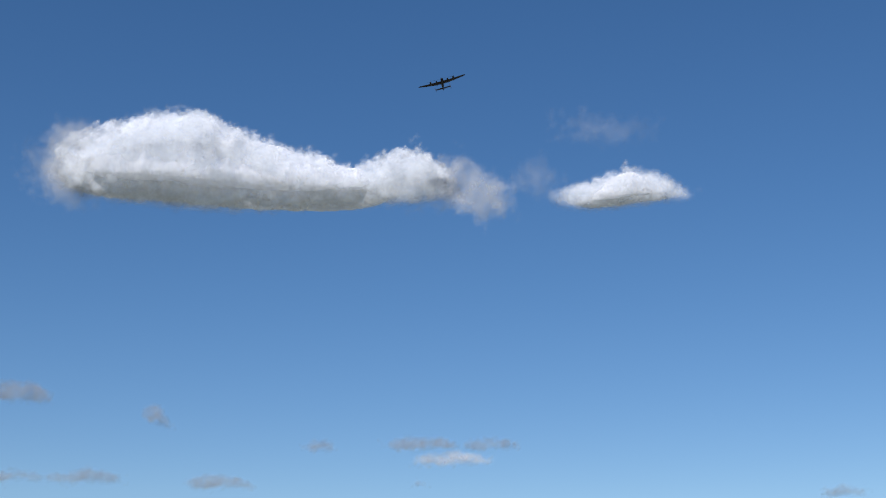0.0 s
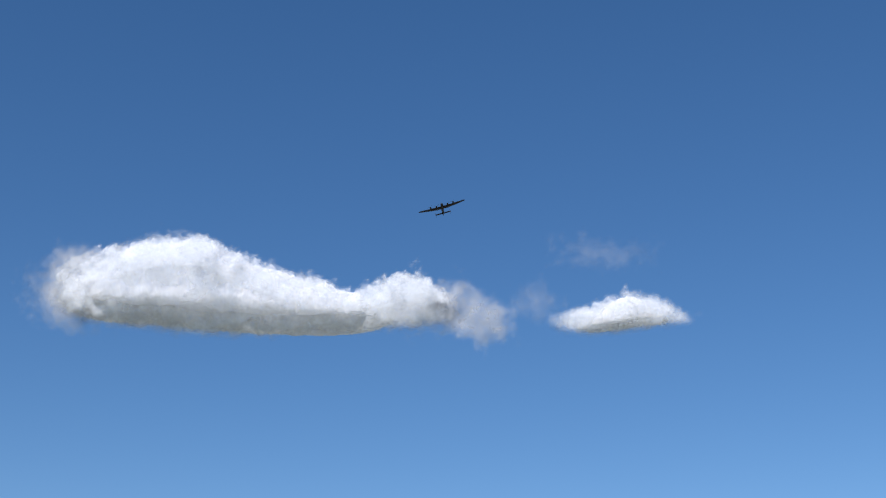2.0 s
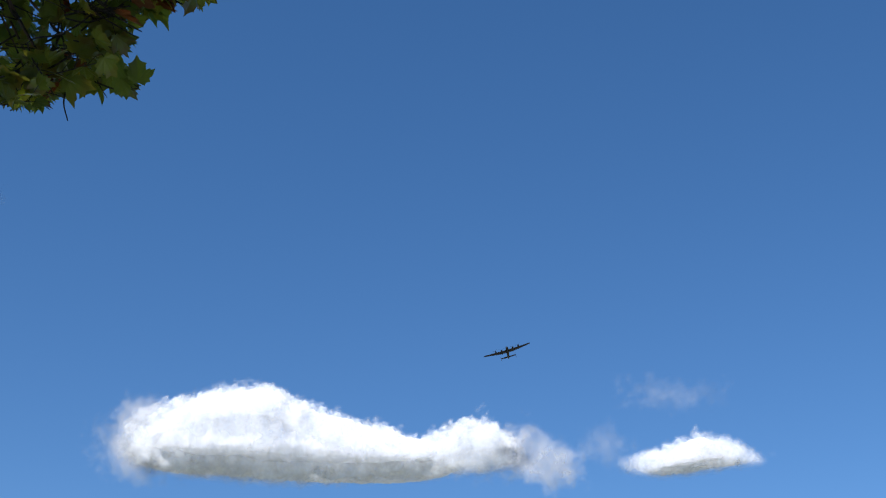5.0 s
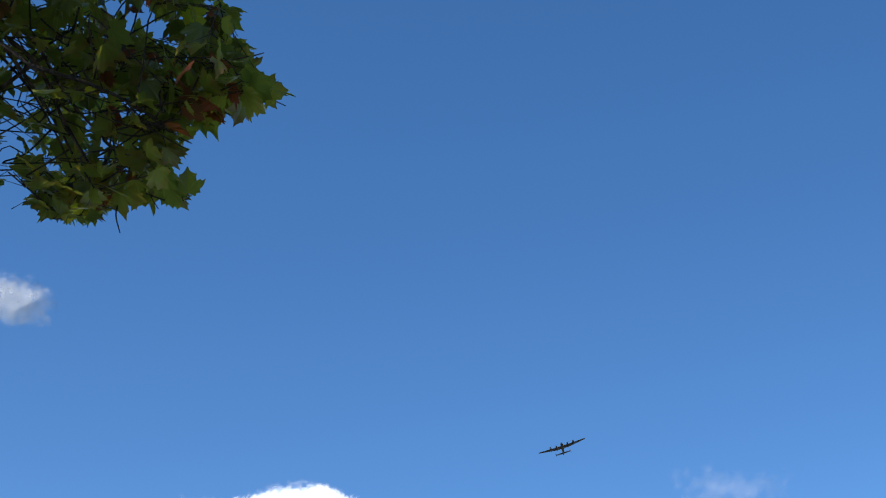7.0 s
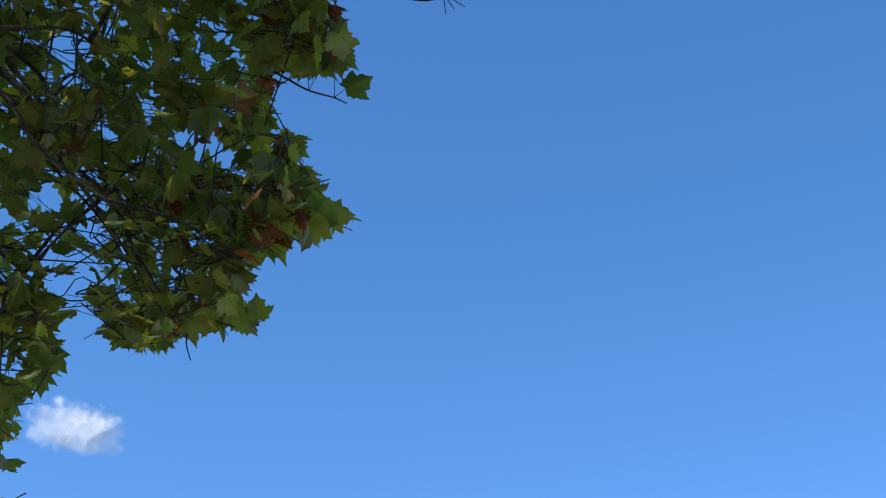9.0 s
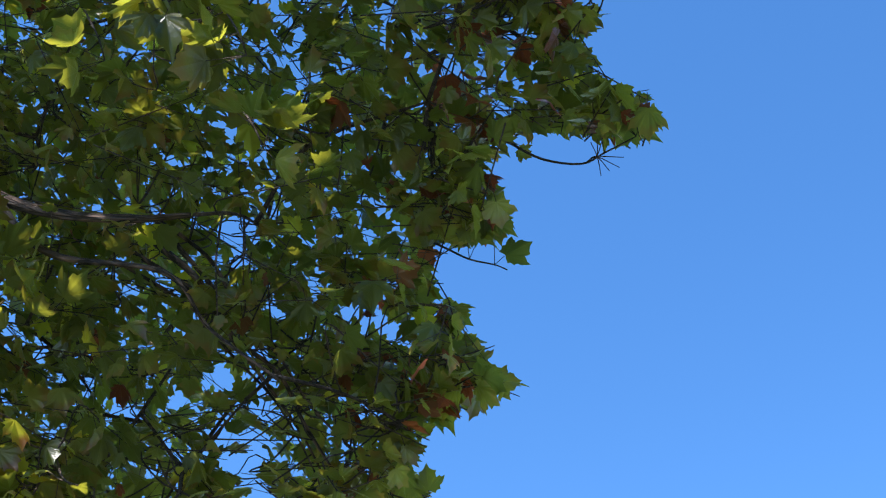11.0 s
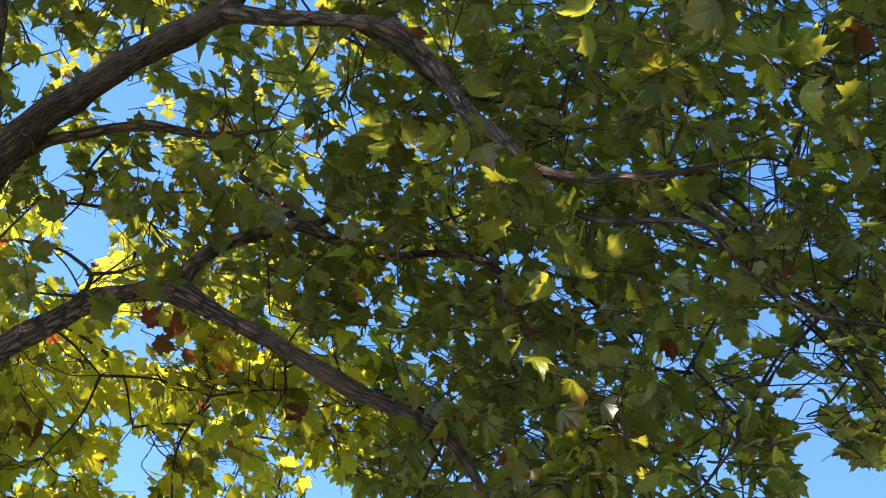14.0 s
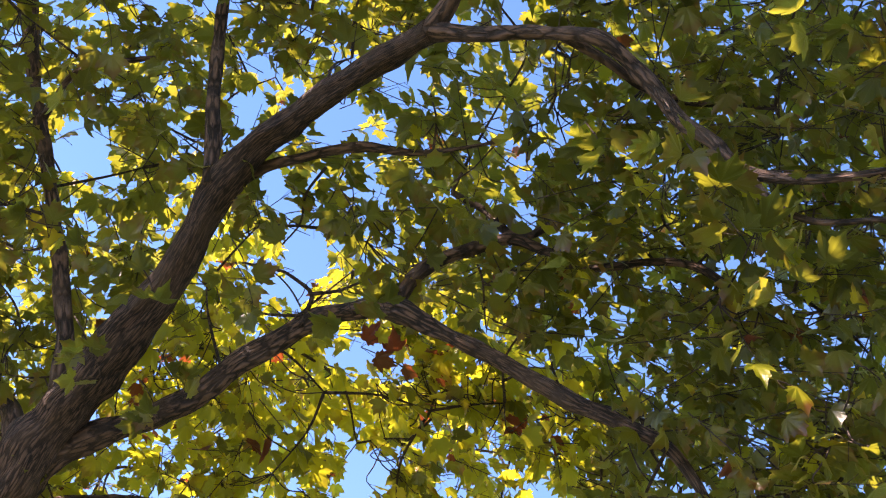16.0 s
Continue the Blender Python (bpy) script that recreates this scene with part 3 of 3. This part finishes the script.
# outline of the crown as it hangs over the meadow: azimuth, elevation from where one stands below it
RIM = [(3, 62), (3, 54), (0.8, 53.2), (-0.2, 52.8), (-2.6, 53.3), (-3.0, 54.2), (-4, 53.8), (-7.6, 53.5), (-9, 54.1), (-12.4, 54.7), (-13.3, 53.8), (-11, 53.2), (-8, 53.5), (-9.2, 52.7), (-7.3, 52.3), (-9.3, 51.4),
       (-8.1, 50.4), (-8.9, 50.1), (-7.3, 49.5), (-5, 49.1), (-5.6, 48.5), (-4.3, 48.0), (-6.3, 47.1), (-8.6, 47.5), (-11.3, 47.8), (-14, 47.2), (-16.1, 46.3), (-13.9, 45.8), (-14.3, 45.4), (-16.2, 44.8), (-13.5, 44.4),
       (-13.4, 44), (-14.8, 43.1), (-17.3, 43.2), (-17.5, 41.8), (-17.4, 41.1), (-15.5, 40.5), (-15.7, 39.8), (-14.8, 39.2), (-14.0, 38.3), (-13.1, 37.7), (-13.3, 37.0), (-15.2, 37.4), (-17.2, 37.7), (-15.5, 37.1), (-15.6, 36.2),
       (-17.8, 36), (-16.8, 35.6), (-17.8, 34.5), (-18.2, 33.8), (-17.2, 33.4), (-17.5, 32.3), (-19.5, 32.7), (-20.7, 32.4), (-21, 31.6), (-22.4, 31.5), (-23.5, 31.5), (-24.9, 32.7), (-26.2, 32.6), (-26.4, 31.8), (-25.9, 31.0),
       (-25.4, 30.4), (-26.9, 29.5), (-27.3, 28.5), (-26.8, 23), (-40, 22), (-60, 16), (-92, 14), (-92, 62)]
RIM = [(a - 0.3 if -28 < a < -10 and 30 < e < 42 else a, e) for a, e in RIM]
# windows of open sky between the boughs: azimuth, elevation, radius
GAPS = [(-62.9, 39.1, 1.5), (-60.1, 41.2, 1.3), (-61.7, 33.3, 1.5), (-64.3, 35.4, 1.1), (-73.3, 33.4, 1.7), (-67.3, 38.0, 1.0), (-57.5, 30.5, 1.0), (-61.5, 31.6, 0.9), (-55.3, 25.6, 1.5), (-41.1, 38.0, 0.8),
        (-67.5, 24.0, 0.8), (-28.3, 36.7, 0.8), (-27.6, 34.7, 0.6), (-30.4, 31.2, 0.8), (-25.6, 34.1, 0.7), (-41.0, 50.6, 0.9), (-31.2, 52.3, 0.9), (-28.9, 42.8, 0.7), (-47.1, 26.7, 1.2),
        (-26.4, 33.4, 1.0), (-28.2, 30.6, 0.8), (-25.6, 31.0, 0.9), (-31.9, 38.7, 0.6), (-44.8, 43.6, 0.5), (-53.4, 43.7, 0.5), (-55.1, 41.6, 0.5), (-38.7, 37.0, 0.5), (-24.5, 53.0, 0.7), (-21.5, 51.5, 0.6), (-19.5, 53.4, 0.6), (-17, 50, 0.5), (-20, 48.5, 0.5), (-23, 46.5, 0.5), (-19, 45, 0.45), (-24, 41, 0.45), (-51.6, 26.5, 0.8)]
NEAR = [(-92, 5.9), (-70, 5.8), (-60, 5.3), (-48, 4.75), (-40, 4.3), (-33, 3.9), (-20, 3.75), (0, 3.8)]
FAR = [(-92, 9.0), (-70, 9.5), (-55, 8.5), (-45, 7.0), (-35, 6.0), (-20, 5.0), (0, 4.4)]


def seen_from_below(p):
    v = Vector(p) - EYE
    return math.degrees(math.atan2(v.x, v.y)), math.degrees(math.atan2(v.z, math.hypot(v.x, v.y))), v.length


def in_rim(a, e):
    hit, j = False, len(RIM) - 1
    for i in range(len(RIM)):
        (x0, y0), (x1, y1) = RIM[i], RIM[j]
        if (y0 > e) != (y1 > e) and a < (x1 - x0) * (e - y0) / (y1 - y0) + x0:
            hit = not hit
        j = i
    return hit


def in_gap(a, e):
    for ga, ge, r in GAPS:
        if ((a - ga) * math.cos(radians(e))) ** 2 + (e - ge) ** 2 < r * r * 0.58:
            return True
    return False


rng = random.Random(11)
HUB = Vector((-4.6, 2.1, 4.4))


def crown_point():
    while True:
        a, s = rng.uniform(-88, 0), rng.uniform(math.sin(radians(15)), math.sin(radians(62)))
        e = math.degrees(math.asin(s))
        if in_rim(a, e) and not in_gap(a, e):
            n, f = np.interp(a, *zip(*NEAR)), np.interp(a, *zip(*FAR))
            if a < -45 and e < 33:
                n = max(n, 6.0)
            d = rng.uniform(n, f)
            if a < -46 and e > 35 and d > 7.0 and rng.random() < 0.8:
                continue
            if a > -33 and rng.random() < 0.25:
                continue
            if rng.random() < (d / 8.5) ** 1.2 + 0.15:
                return EYE + heading(a, e) * d


def rim_point():
    """A place close to the crown's outer edge over the meadow."""
    while True:
        k = rng.randrange(len(RIM) - 6)
        (x0, y0), (x1, y1) = RIM[k], RIM[k + 1]
        if rng.random() > math.hypot(x1 - x0, y1 - y0) / 2.2 or y0 > 56:
            continue
        f = rng.random()
        a, e = x0 + (x1 - x0) * f + rng.gauss(0, 0.7), y0 + (y1 - y0) * f + rng.gauss(0, 0.5)
        if in_rim(a, e):
            return EYE + heading(a, e) * rng.uniform(3.75, 4.5)


# boughs reach from the limbs into the crown
limb_pts = np.array([r[:3] for r in limb_samples[30:]])
bough_ends = []
starts = list(limb_pts)
targets = sorted((crown_point() for _ in range(290)), key=lambda p: (p - HUB).length)
bough_rows = []
for p in targets:
    arr = np.array(starts)
    dist = np.linalg.norm(arr - np.array(p), axis=1)
    toward = np.linalg.norm(arr - np.array(HUB), axis=1) > (p - HUB).length
    dist = dist + toward * 1.5
    s = Vector(arr[int(dist.argmin())])
    if (p - s).length < 0.15:
        continue
    mid = s.lerp(p, 0.5) + Vector((rng.uniform(-1, 1), rng.uniform(-1, 1), rng.uniform(-0.2, 1))) * 0.12 * (p - s).length
    r = min(0.012, 0.005 + 0.005 * (p - s).length)
    rows = spline([(*s, r), (*mid, r * 0.75), (*p, 0.0035)], 6)
    if not all(in_rim(*seen_from_below(row[:3])[:2]) for row in rows[3:]):
        continue
    bough_rows.append(rows)
    starts += [row[:3] for row in rows[3::3]]
    bough_ends += [row[:3] for row in rows[4:]]
for rows in bough_rows:
    v, f, u = tube(rows, 7, 0.25)
    mesh_object("branch", local(v), f, [TWIG], parent=tree, uvs=u)

# thin branches that run side by side through the shade towards the tip of the crown
for side, (lift, r) in enumerate(((0.0, 0.011), (0.55, 0.008), (-0.6, 0.009), (1.1, 0.007), (-1.2, 0.006))):
    line = [(-32.6 - 0.5 * side, 41.6 + lift, 4.35, r), (-30.2, 40.3 + lift, 4.3, r * 0.9), (-27.9, 38.6 + 0.8 * lift, 4.2, r * 0.8), (-25.6, 37.3 + 0.9 * lift, 4.15, r * 0.65), (-23.4, 35.4 + 1.3 * lift, 4.1, r * 0.5),
            (-21.6 + 0.4 * lift, 33.6 + 1.6 * lift, 4.05, 0.003)]
    rows = spline([(*(EYE + heading(a + rng.gauss(0, 0.2), e + rng.gauss(0, 0.12)) * (d + 0.06 * side)), w) for a, e, d, w in line], 7)
    bough_ends += [row[:3] for row in rows[::5]]
    v, f, u = tube(rows, 8, 0.25)
    mesh_object("branch", local(v), f, [BARK], parent=tree, uvs=u, label="pale thin branch")

# ---- leaves ----
# one half of a five-lobed blade, from the stalk round to the tip: across, along
HALF = [(0.10, -0.06), (0.30, -0.10), (0.36, 0.02), (0.52, 0.06), (0.48, 0.14), (0.47, 0.21), (0.60, 0.30), (0.66, 0.44), (0.72, 0.62), (0.57, 0.57), (0.48, 0.60), (0.36, 0.55), (0.34, 0.70), (0.36, 0.80), (0.21, 0.82), (0.11, 0.93)]
OUTLINE = HALF + [(0.0, 1.1)] + [(-x, y) for x, y in reversed(HALF)]
LEAF_UV = np.array([(0.0, 0.0)] + OUTLINE)
LEAF_N = len(OUTLINE)
LEAF_FACES = [(0, 1 + i, 2 + i) for i in range(LEAF_N - 1)]


def blade(curl, fold, wave, seed):
    """Leaf of unit size at its stalk's end, lying in x-y, drooping and folded."""
    rs = np.random.RandomState(seed)
    x, y = LEAF_UV[:, 0], LEAF_UV[:, 1]
    x = x * (0.93 + 0.14 * rs.rand())
    z = -curl * (y ** 2) - fold * np.abs(x) + wave * np.sin(5 * x + rs.rand() * 6) * np.abs(y) - curl * 0.8 * x ** 2
    jig = rs.uniform(-0.025, 0.025, (len(x), 2))
    jig[0] = 0
    return np.stack([x + jig[:, 0], y + jig[:, 1], z], 1)


BLADES = [blade(c, f, w, i) for i, (c, f, w) in enumerate([(0.1, 0.05, 0.05), (0.3, -0.2, 0.06), (0.45, 0.15, 0.1), (0.2, -0.35, 0.05), (0.6, 0.1, 0.12), (-0.15, -0.15, 0.08), (0.35, 0.35, 0.1), (0.75, -0.3, 0.1)])]

def shading_point():
    """A place in the unseen upper crown, added overhead to shade the leaves below."""
    while True:
        x, y = rng.choice(((-2.2, 0.4), (-2.1, 1.2), (-2.4, 0.8), (-6.0, -0.4), (-5.7, -0.7), (-4.8, 0.0), (-1.6, 1.6)))
        p = Vector((rng.gauss(x, 1.1), rng.gauss(y, 1.0), rng.uniform(6.2, 8.6)))
        a, e, d = seen_from_below(p)
        if e > 61 or (a < -60 and e > 53) or a < -88 or a > 30:
            return p


leaves = []
twigs = Heap()
ends = np.array(bough_ends)
TWIGS, EDGE = 4600, 300
# the last 1900 twigs are out of sight, added to shade the visible crown
for n in range(TWIGS + 1900):
    p = rim_point() if n < EDGE else crown_point() if n < TWIGS else shading_point()
    near = ends[int(np.linalg.norm(ends - np.array(p), axis=1).argmin())]
    s = Vector(near)
    out = (p - HUB)
    out.z *= 0.3
    out.normalize()
    way = (out * 0.8 + Vector((rng.gauss(0, 0.6), rng.gauss(0, 0.6), rng.gauss(-0.05, 0.35)))).normalized()
    length = rng.uniform(0.16, 0.36)
    tip = p + way * length * 0.5
    foot = p - way * length * 0.5
    link = s.lerp(foot, 0.5) - Vector((0, 0, 0.03))
    a, e, d = seen_from_below(tip)
    if not in_rim(a, e):
        tip = p + way * 0.03
    if not in_rim(*seen_from_below(foot)[:2]):
        foot = p - way * 0.05
        link = s.lerp(foot, 0.5)
    if (s - foot).length < 0.3:
        rows = spline([(*s, 0.0032), (*link, 0.003), (*foot, 0.0026), (*p, 0.0022), (*tip, 0.0012)], 3)
        if n < TWIGS and not all(in_rim(*seen_from_below(row[:3])[:2]) for row in rows[::2]):
            rows = rows[6:]
    else:
        rows = spline([(*foot, 0.0026), (*p, 0.0022), (*tip, 0.0012)], 3)
    grown = len(leaves)
    count = rng.randint(5, 9)
    for k in range(count):
        f = (k + 0.6) / count
        at = foot.lerp(tip, f)
        turn = k * 2.4 + rng.uniform(-0.5, 0.5)
        side = way.cross(Vector((0, 0, 1))).normalized()
        lift = side * math.cos(turn) + Vector((0, 0, 1)) * math.sin(turn) * 0.6
        stalk = (way * 0.6 + lift * 0.8 + Vector((0, 0, -0.15))).normalized()
        joint = at + stalk * rng.uniform(0.03, 0.07)
        a, e, d = seen_from_below(joint + stalk * 0.04)
        # the crown hangs in clumps with holes between them
        if n < TWIGS and noise.noise(joint * 5.2) < (-0.23 if a > -33 else -0.4) + rng.gauss(0, 0.05):
            continue
        if n < TWIGS and not in_rim(a, e) or (in_gap(a, e) and rng.random() < 0.94):
            continue
        face = Vector((rng.gauss(0, 0.48), rng.gauss(0, 0.48), 1.0)).normalized()
        ydir = (stalk + Vector((0, 0, -rng.uniform(0.0, 0.36)))).normalized()
        xdir = ydir.cross(face).normalized()
        zdir = xdir.cross(ydir)
        size = rng.uniform(0.045, 0.1) * (0.8 if a > -34 else 0.85 if a > -46 else 0.95)
        if n < TWIGS and not all(in_rim(*seen_from_below(joint + (xdir * u + ydir * v) * size)[:2]) for u, v in ((0, 0.85), (0.4, 0.5), (-0.4, 0.5))) and rng.random() < 0.92:
            continue
        m = np.array([xdir, ydir, zdir]).T * size
        tone = rng.random()
        # low on the left: mostly yellowed leaves with sunlight put into their colour
        if -67.5 < a < -46 and e < 33.5 and d > 5.9:
            kind = 1 if tone < 0.78 else (2 if tone > 0.97 else 0)
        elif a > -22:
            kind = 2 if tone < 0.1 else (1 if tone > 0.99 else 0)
        else:
            kind = 1 if tone < 0.06 else (2 if tone > 0.993 else 0)
        leaves.append((d, m, np.array(joint), rng.randrange(len(BLADES)), kind))
        twigs.take(stick(at, joint, 0.0013))
    if len(leaves) > grown + 1:
        twigs.take(tube(rows, 4))



def spray(stem, blades, thick=0.004):
    """A twig that stands clear of the crown, with its few leaves: rows of azimuth, elevation, distance; leaves: the same with a size and a kind."""
    pts = [EYE + heading(a, e) * d for a, e, d in stem]
    twigs.take(tube(spline([(*p, thick * (1 - 0.7 * i / len(pts))) for i, p in enumerate(pts)], 4), 5))
    for a, e, d, size, kind in blades:
        at = EYE + heading(a, e) * d
        near = min(pts, key=lambda q: (q - at).length)
        twigs.take(tube([(*near, 0.0013), (*at.lerp(near, 0.5), 0.0012), (*at, 0.001)], 3))
        ydir = ((at - near).normalized() + Vector((0.3, 0, -0.2))).normalized()
        face = ((EYE - at).normalized() * 0.6 + Vector((rng.gauss(0, 0.3), rng.gauss(0, 0.3), rng.gauss(-0.7, 0.3)))).normalized()
        xdir = ydir.cross(face).normalized()
        leaves.append((d, np.array([xdir, ydir, xdir.cross(ydir)]).T * size * 0.8, np.array(at), rng.randrange(len(BLADES)), kind))


spray([(-15.5, 47.9, 4.0), (-13.8, 47.3, 3.95), (-11.8, 46.6, 3.9), (-9.5, 46.35, 3.9), (-8.1, 46.75, 3.9), (-6.2, 47.3, 3.9)],
      [(-6.4, 47.6, 3.9, 0.09, 0), (-5.9, 47.9, 3.9, 0.065, 2), (-7.4, 48.1, 3.9, 0.09, 0), (-13.2, 47.0, 3.95, 0.05, 0), (-7.6, 48.7, 3.9, 0.07, 0), (-8.8, 49.2, 3.9, 0.07, 0)], 0.005)
for tip in ((-8.5, 47.3), (-8.1, 47.5), (-8.9, 47.2), (-7.9, 46.0), (-7.3, 46.1), (-8.4, 45.8), (-7.0, 46.5)):
    spray([(-9.2, 46.4, 3.9), (-8.6, 46.6, 3.89), (*tip, 3.88)], [], 0.0022)
spray([(-18.6, 43.3, 4.1), (-17.2, 42.9, 4.05), (-15.9, 42.5, 4.0), (-14.5, 42.3, 4.0), (-13.8, 42.1, 4.0)],
      [(-13.9, 42.7, 4.0, 0.1, 0), (-15.3, 43.6, 4.0, 0.1, 0), (-14.6, 44.2, 4.0, 0.09, 0), (-16.2, 43.9, 4.0, 0.08, 0)], 0.004)
spray([(-17.5, 37.4, 4.1), (-16, 37.3, 4.05), (-14.9, 37.4, 4.0)], [(-14.4, 37.5, 4.0, 0.09, 0), (-15.2, 37.0, 4.0, 0.09, 0), (-15.3, 38.2, 4.0, 0.08, 0)], 0.003)
spray([(-19.5, 32.9, 4.1), (-18.3, 32.7, 4.05), (-17.4, 32.9, 4.0)], [(-17.5, 33.1, 4.0, 0.085, 0), (-18.2, 33.2, 4.0, 0.085, 0)], 0.003)
spray([(-20.6, 32.6, 4.0), (-20.7, 31.9, 4.0), (-20.4, 31.2, 4.0)], [], 0.003)
# bare twigs in the windows of sky beside the boughs
spray([(-60.6, 30.5, 5.6), (-60.6, 31.2, 5.6), (-60.7, 31.9, 5.6), (-61.6, 32.2, 5.6), (-62.6, 32.3, 5.6), (-64.3, 32.0, 5.65)], [], 0.012)
spray([(-60.7, 31.9, 5.6), (-59.6, 32.4, 5.55), (-58.8, 33.0, 5.5)], [(-58.6, 33.1, 5.5, 0.1, 0)], 0.009)
spray([(-60.6, 31.0, 5.6), (-61.8, 30.6, 5.65), (-63.0, 30.3, 5.7)], [(-63.2, 30.4, 5.6, 0.1, 1)], 0.008)
spray([(-62.4, 36.9, 5.6), (-62.8, 35.6, 5.65), (-62.5, 34.4, 5.7), (-62.9, 33.3, 5.7)], [(-63.1, 33.4, 5.7, 0.1, 0)], 0.007)
# a reddened twig over the lower limb
spray([(-54.5, 30.2, 5.9), (-56.0, 30.5, 5.85), (-57.6, 30.6, 5.8)], [(-57.5, 30.9, 5.8, 0.1, 2), (-56.8, 30.4, 5.8, 0.1, 2), (-56.1, 30.9, 5.8, 0.1, 2), (-55.4, 30.4, 5.85, 0.09, 2), (-57.0, 31.2, 5.8, 0.08, 1)], 0.004)
# leaves that hang in front of the trunk and limbs
for a, e, d in ((-69.3, 26.4, 5.5), (-68.6, 25.9, 5.5), (-63.8, 31.0, 5.3), (-64.4, 31.8, 5.4), (-70.3, 30.7, 5.6), (-71.5, 29.9, 5.6), (-67.8, 29.4, 5.4), (-58.8, 31.6, 5.2), (-57.6, 32.4, 5.1), (-54.0, 41.5, 4.8), (-49.5, 41.2, 4.5),
                (-65.5, 25.2, 5.6), (-65.0, 26.4, 5.6), (-71.9, 35.8, 5.9), (-70.8, 36.8, 5.9), (-60.5, 35.4, 5.2), (-57.8, 38.4, 5.0)):
    spray([(a - 0.8, e + 0.9, d + 0.1), (a, e + 0.4, d), (a + 0.7, e - 0.3, d - 0.03)],
          [(a + rng.uniform(-0.9, 0.9), e + rng.uniform(-0.9, 0.7), d - rng.uniform(0, 0.1), rng.uniform(0.08, 0.11), 0) for _ in range(4)], 0.003)

# broad leaves on low twigs, in front of the thin limb and the upper crown
for a, e, d in ((-46.0, 43.0, 4.2), (-43.5, 41.0, 4.2), (-41.0, 38.6, 4.1), (-38.0, 37.8, 4.0), (-34.0, 51.0, 3.5), (-31.0, 50.0, 3.5), (-36.3, 51.3, 3.5), (-48.0, 49.0, 3.9), (-51.0, 49.2, 4.0), (-39.0, 48.3, 3.7), (-29.0, 46.5, 3.5),
                (-73.5, 30.0, 5.6), (-74.5, 34.5, 5.8), (-75.5, 38.0, 5.9), (-75.0, 27.5, 5.6)):
    spray([(a - 1.2, e + 1.2, d + 0.2), (a, e + 0.4, d), (a + 0.8, e - 0.4, d - 0.03)],
          [(a + rng.uniform(-1.7, 1.7), e + rng.uniform(-1.2, 1.0), d - rng.uniform(0, 0.15), rng.uniform(0.085, 0.125), 0) for _ in range(6)], 0.003)

mesh_object("twig", local(twigs.verts), twigs.faces, [TWIG], parent=tree, uvs=twigs.uvs, kind="stuff", label="thin brown twigs and leaf stalks")
MATS = [LEAF_GREEN, LEAF_YELLOW_SUNLIT, LEAF_RED]
leaves.sort(key=lambda l: l[0])
single, rest = leaves[:300], leaves[300:]
verts, faces, uvs, slots = [], [], [], []
for i, (d, m, at, b, kind) in enumerate(rest):
    n = len(verts) * (LEAF_N + 1)
    verts.append(BLADES[b] @ m.T + at - np.array(BASE))
    faces += [(x + n, y + n, z + n) for x, y, z in LEAF_FACES]
    uvs.append(LEAF_UV)
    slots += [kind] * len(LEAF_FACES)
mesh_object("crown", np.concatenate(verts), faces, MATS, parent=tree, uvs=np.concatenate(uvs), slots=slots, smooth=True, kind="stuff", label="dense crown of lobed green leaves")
shared = {}
for d, m, at, b, kind in single:
    if (b, kind) not in shared:
        ob = mesh_object("leaf", BLADES[b], LEAF_FACES, [MATS[kind]], parent=tree, uvs=LEAF_UV)
        shared[b, kind] = ob.data
    else:
        ob = new("leaf", shared[b, kind])
        ob.parent = tree
    mat = Matrix(np.vstack([np.hstack([m, (at - np.array(BASE))[:, None]]), [0, 0, 0, 1]]).tolist())
    ob.matrix_local = mat
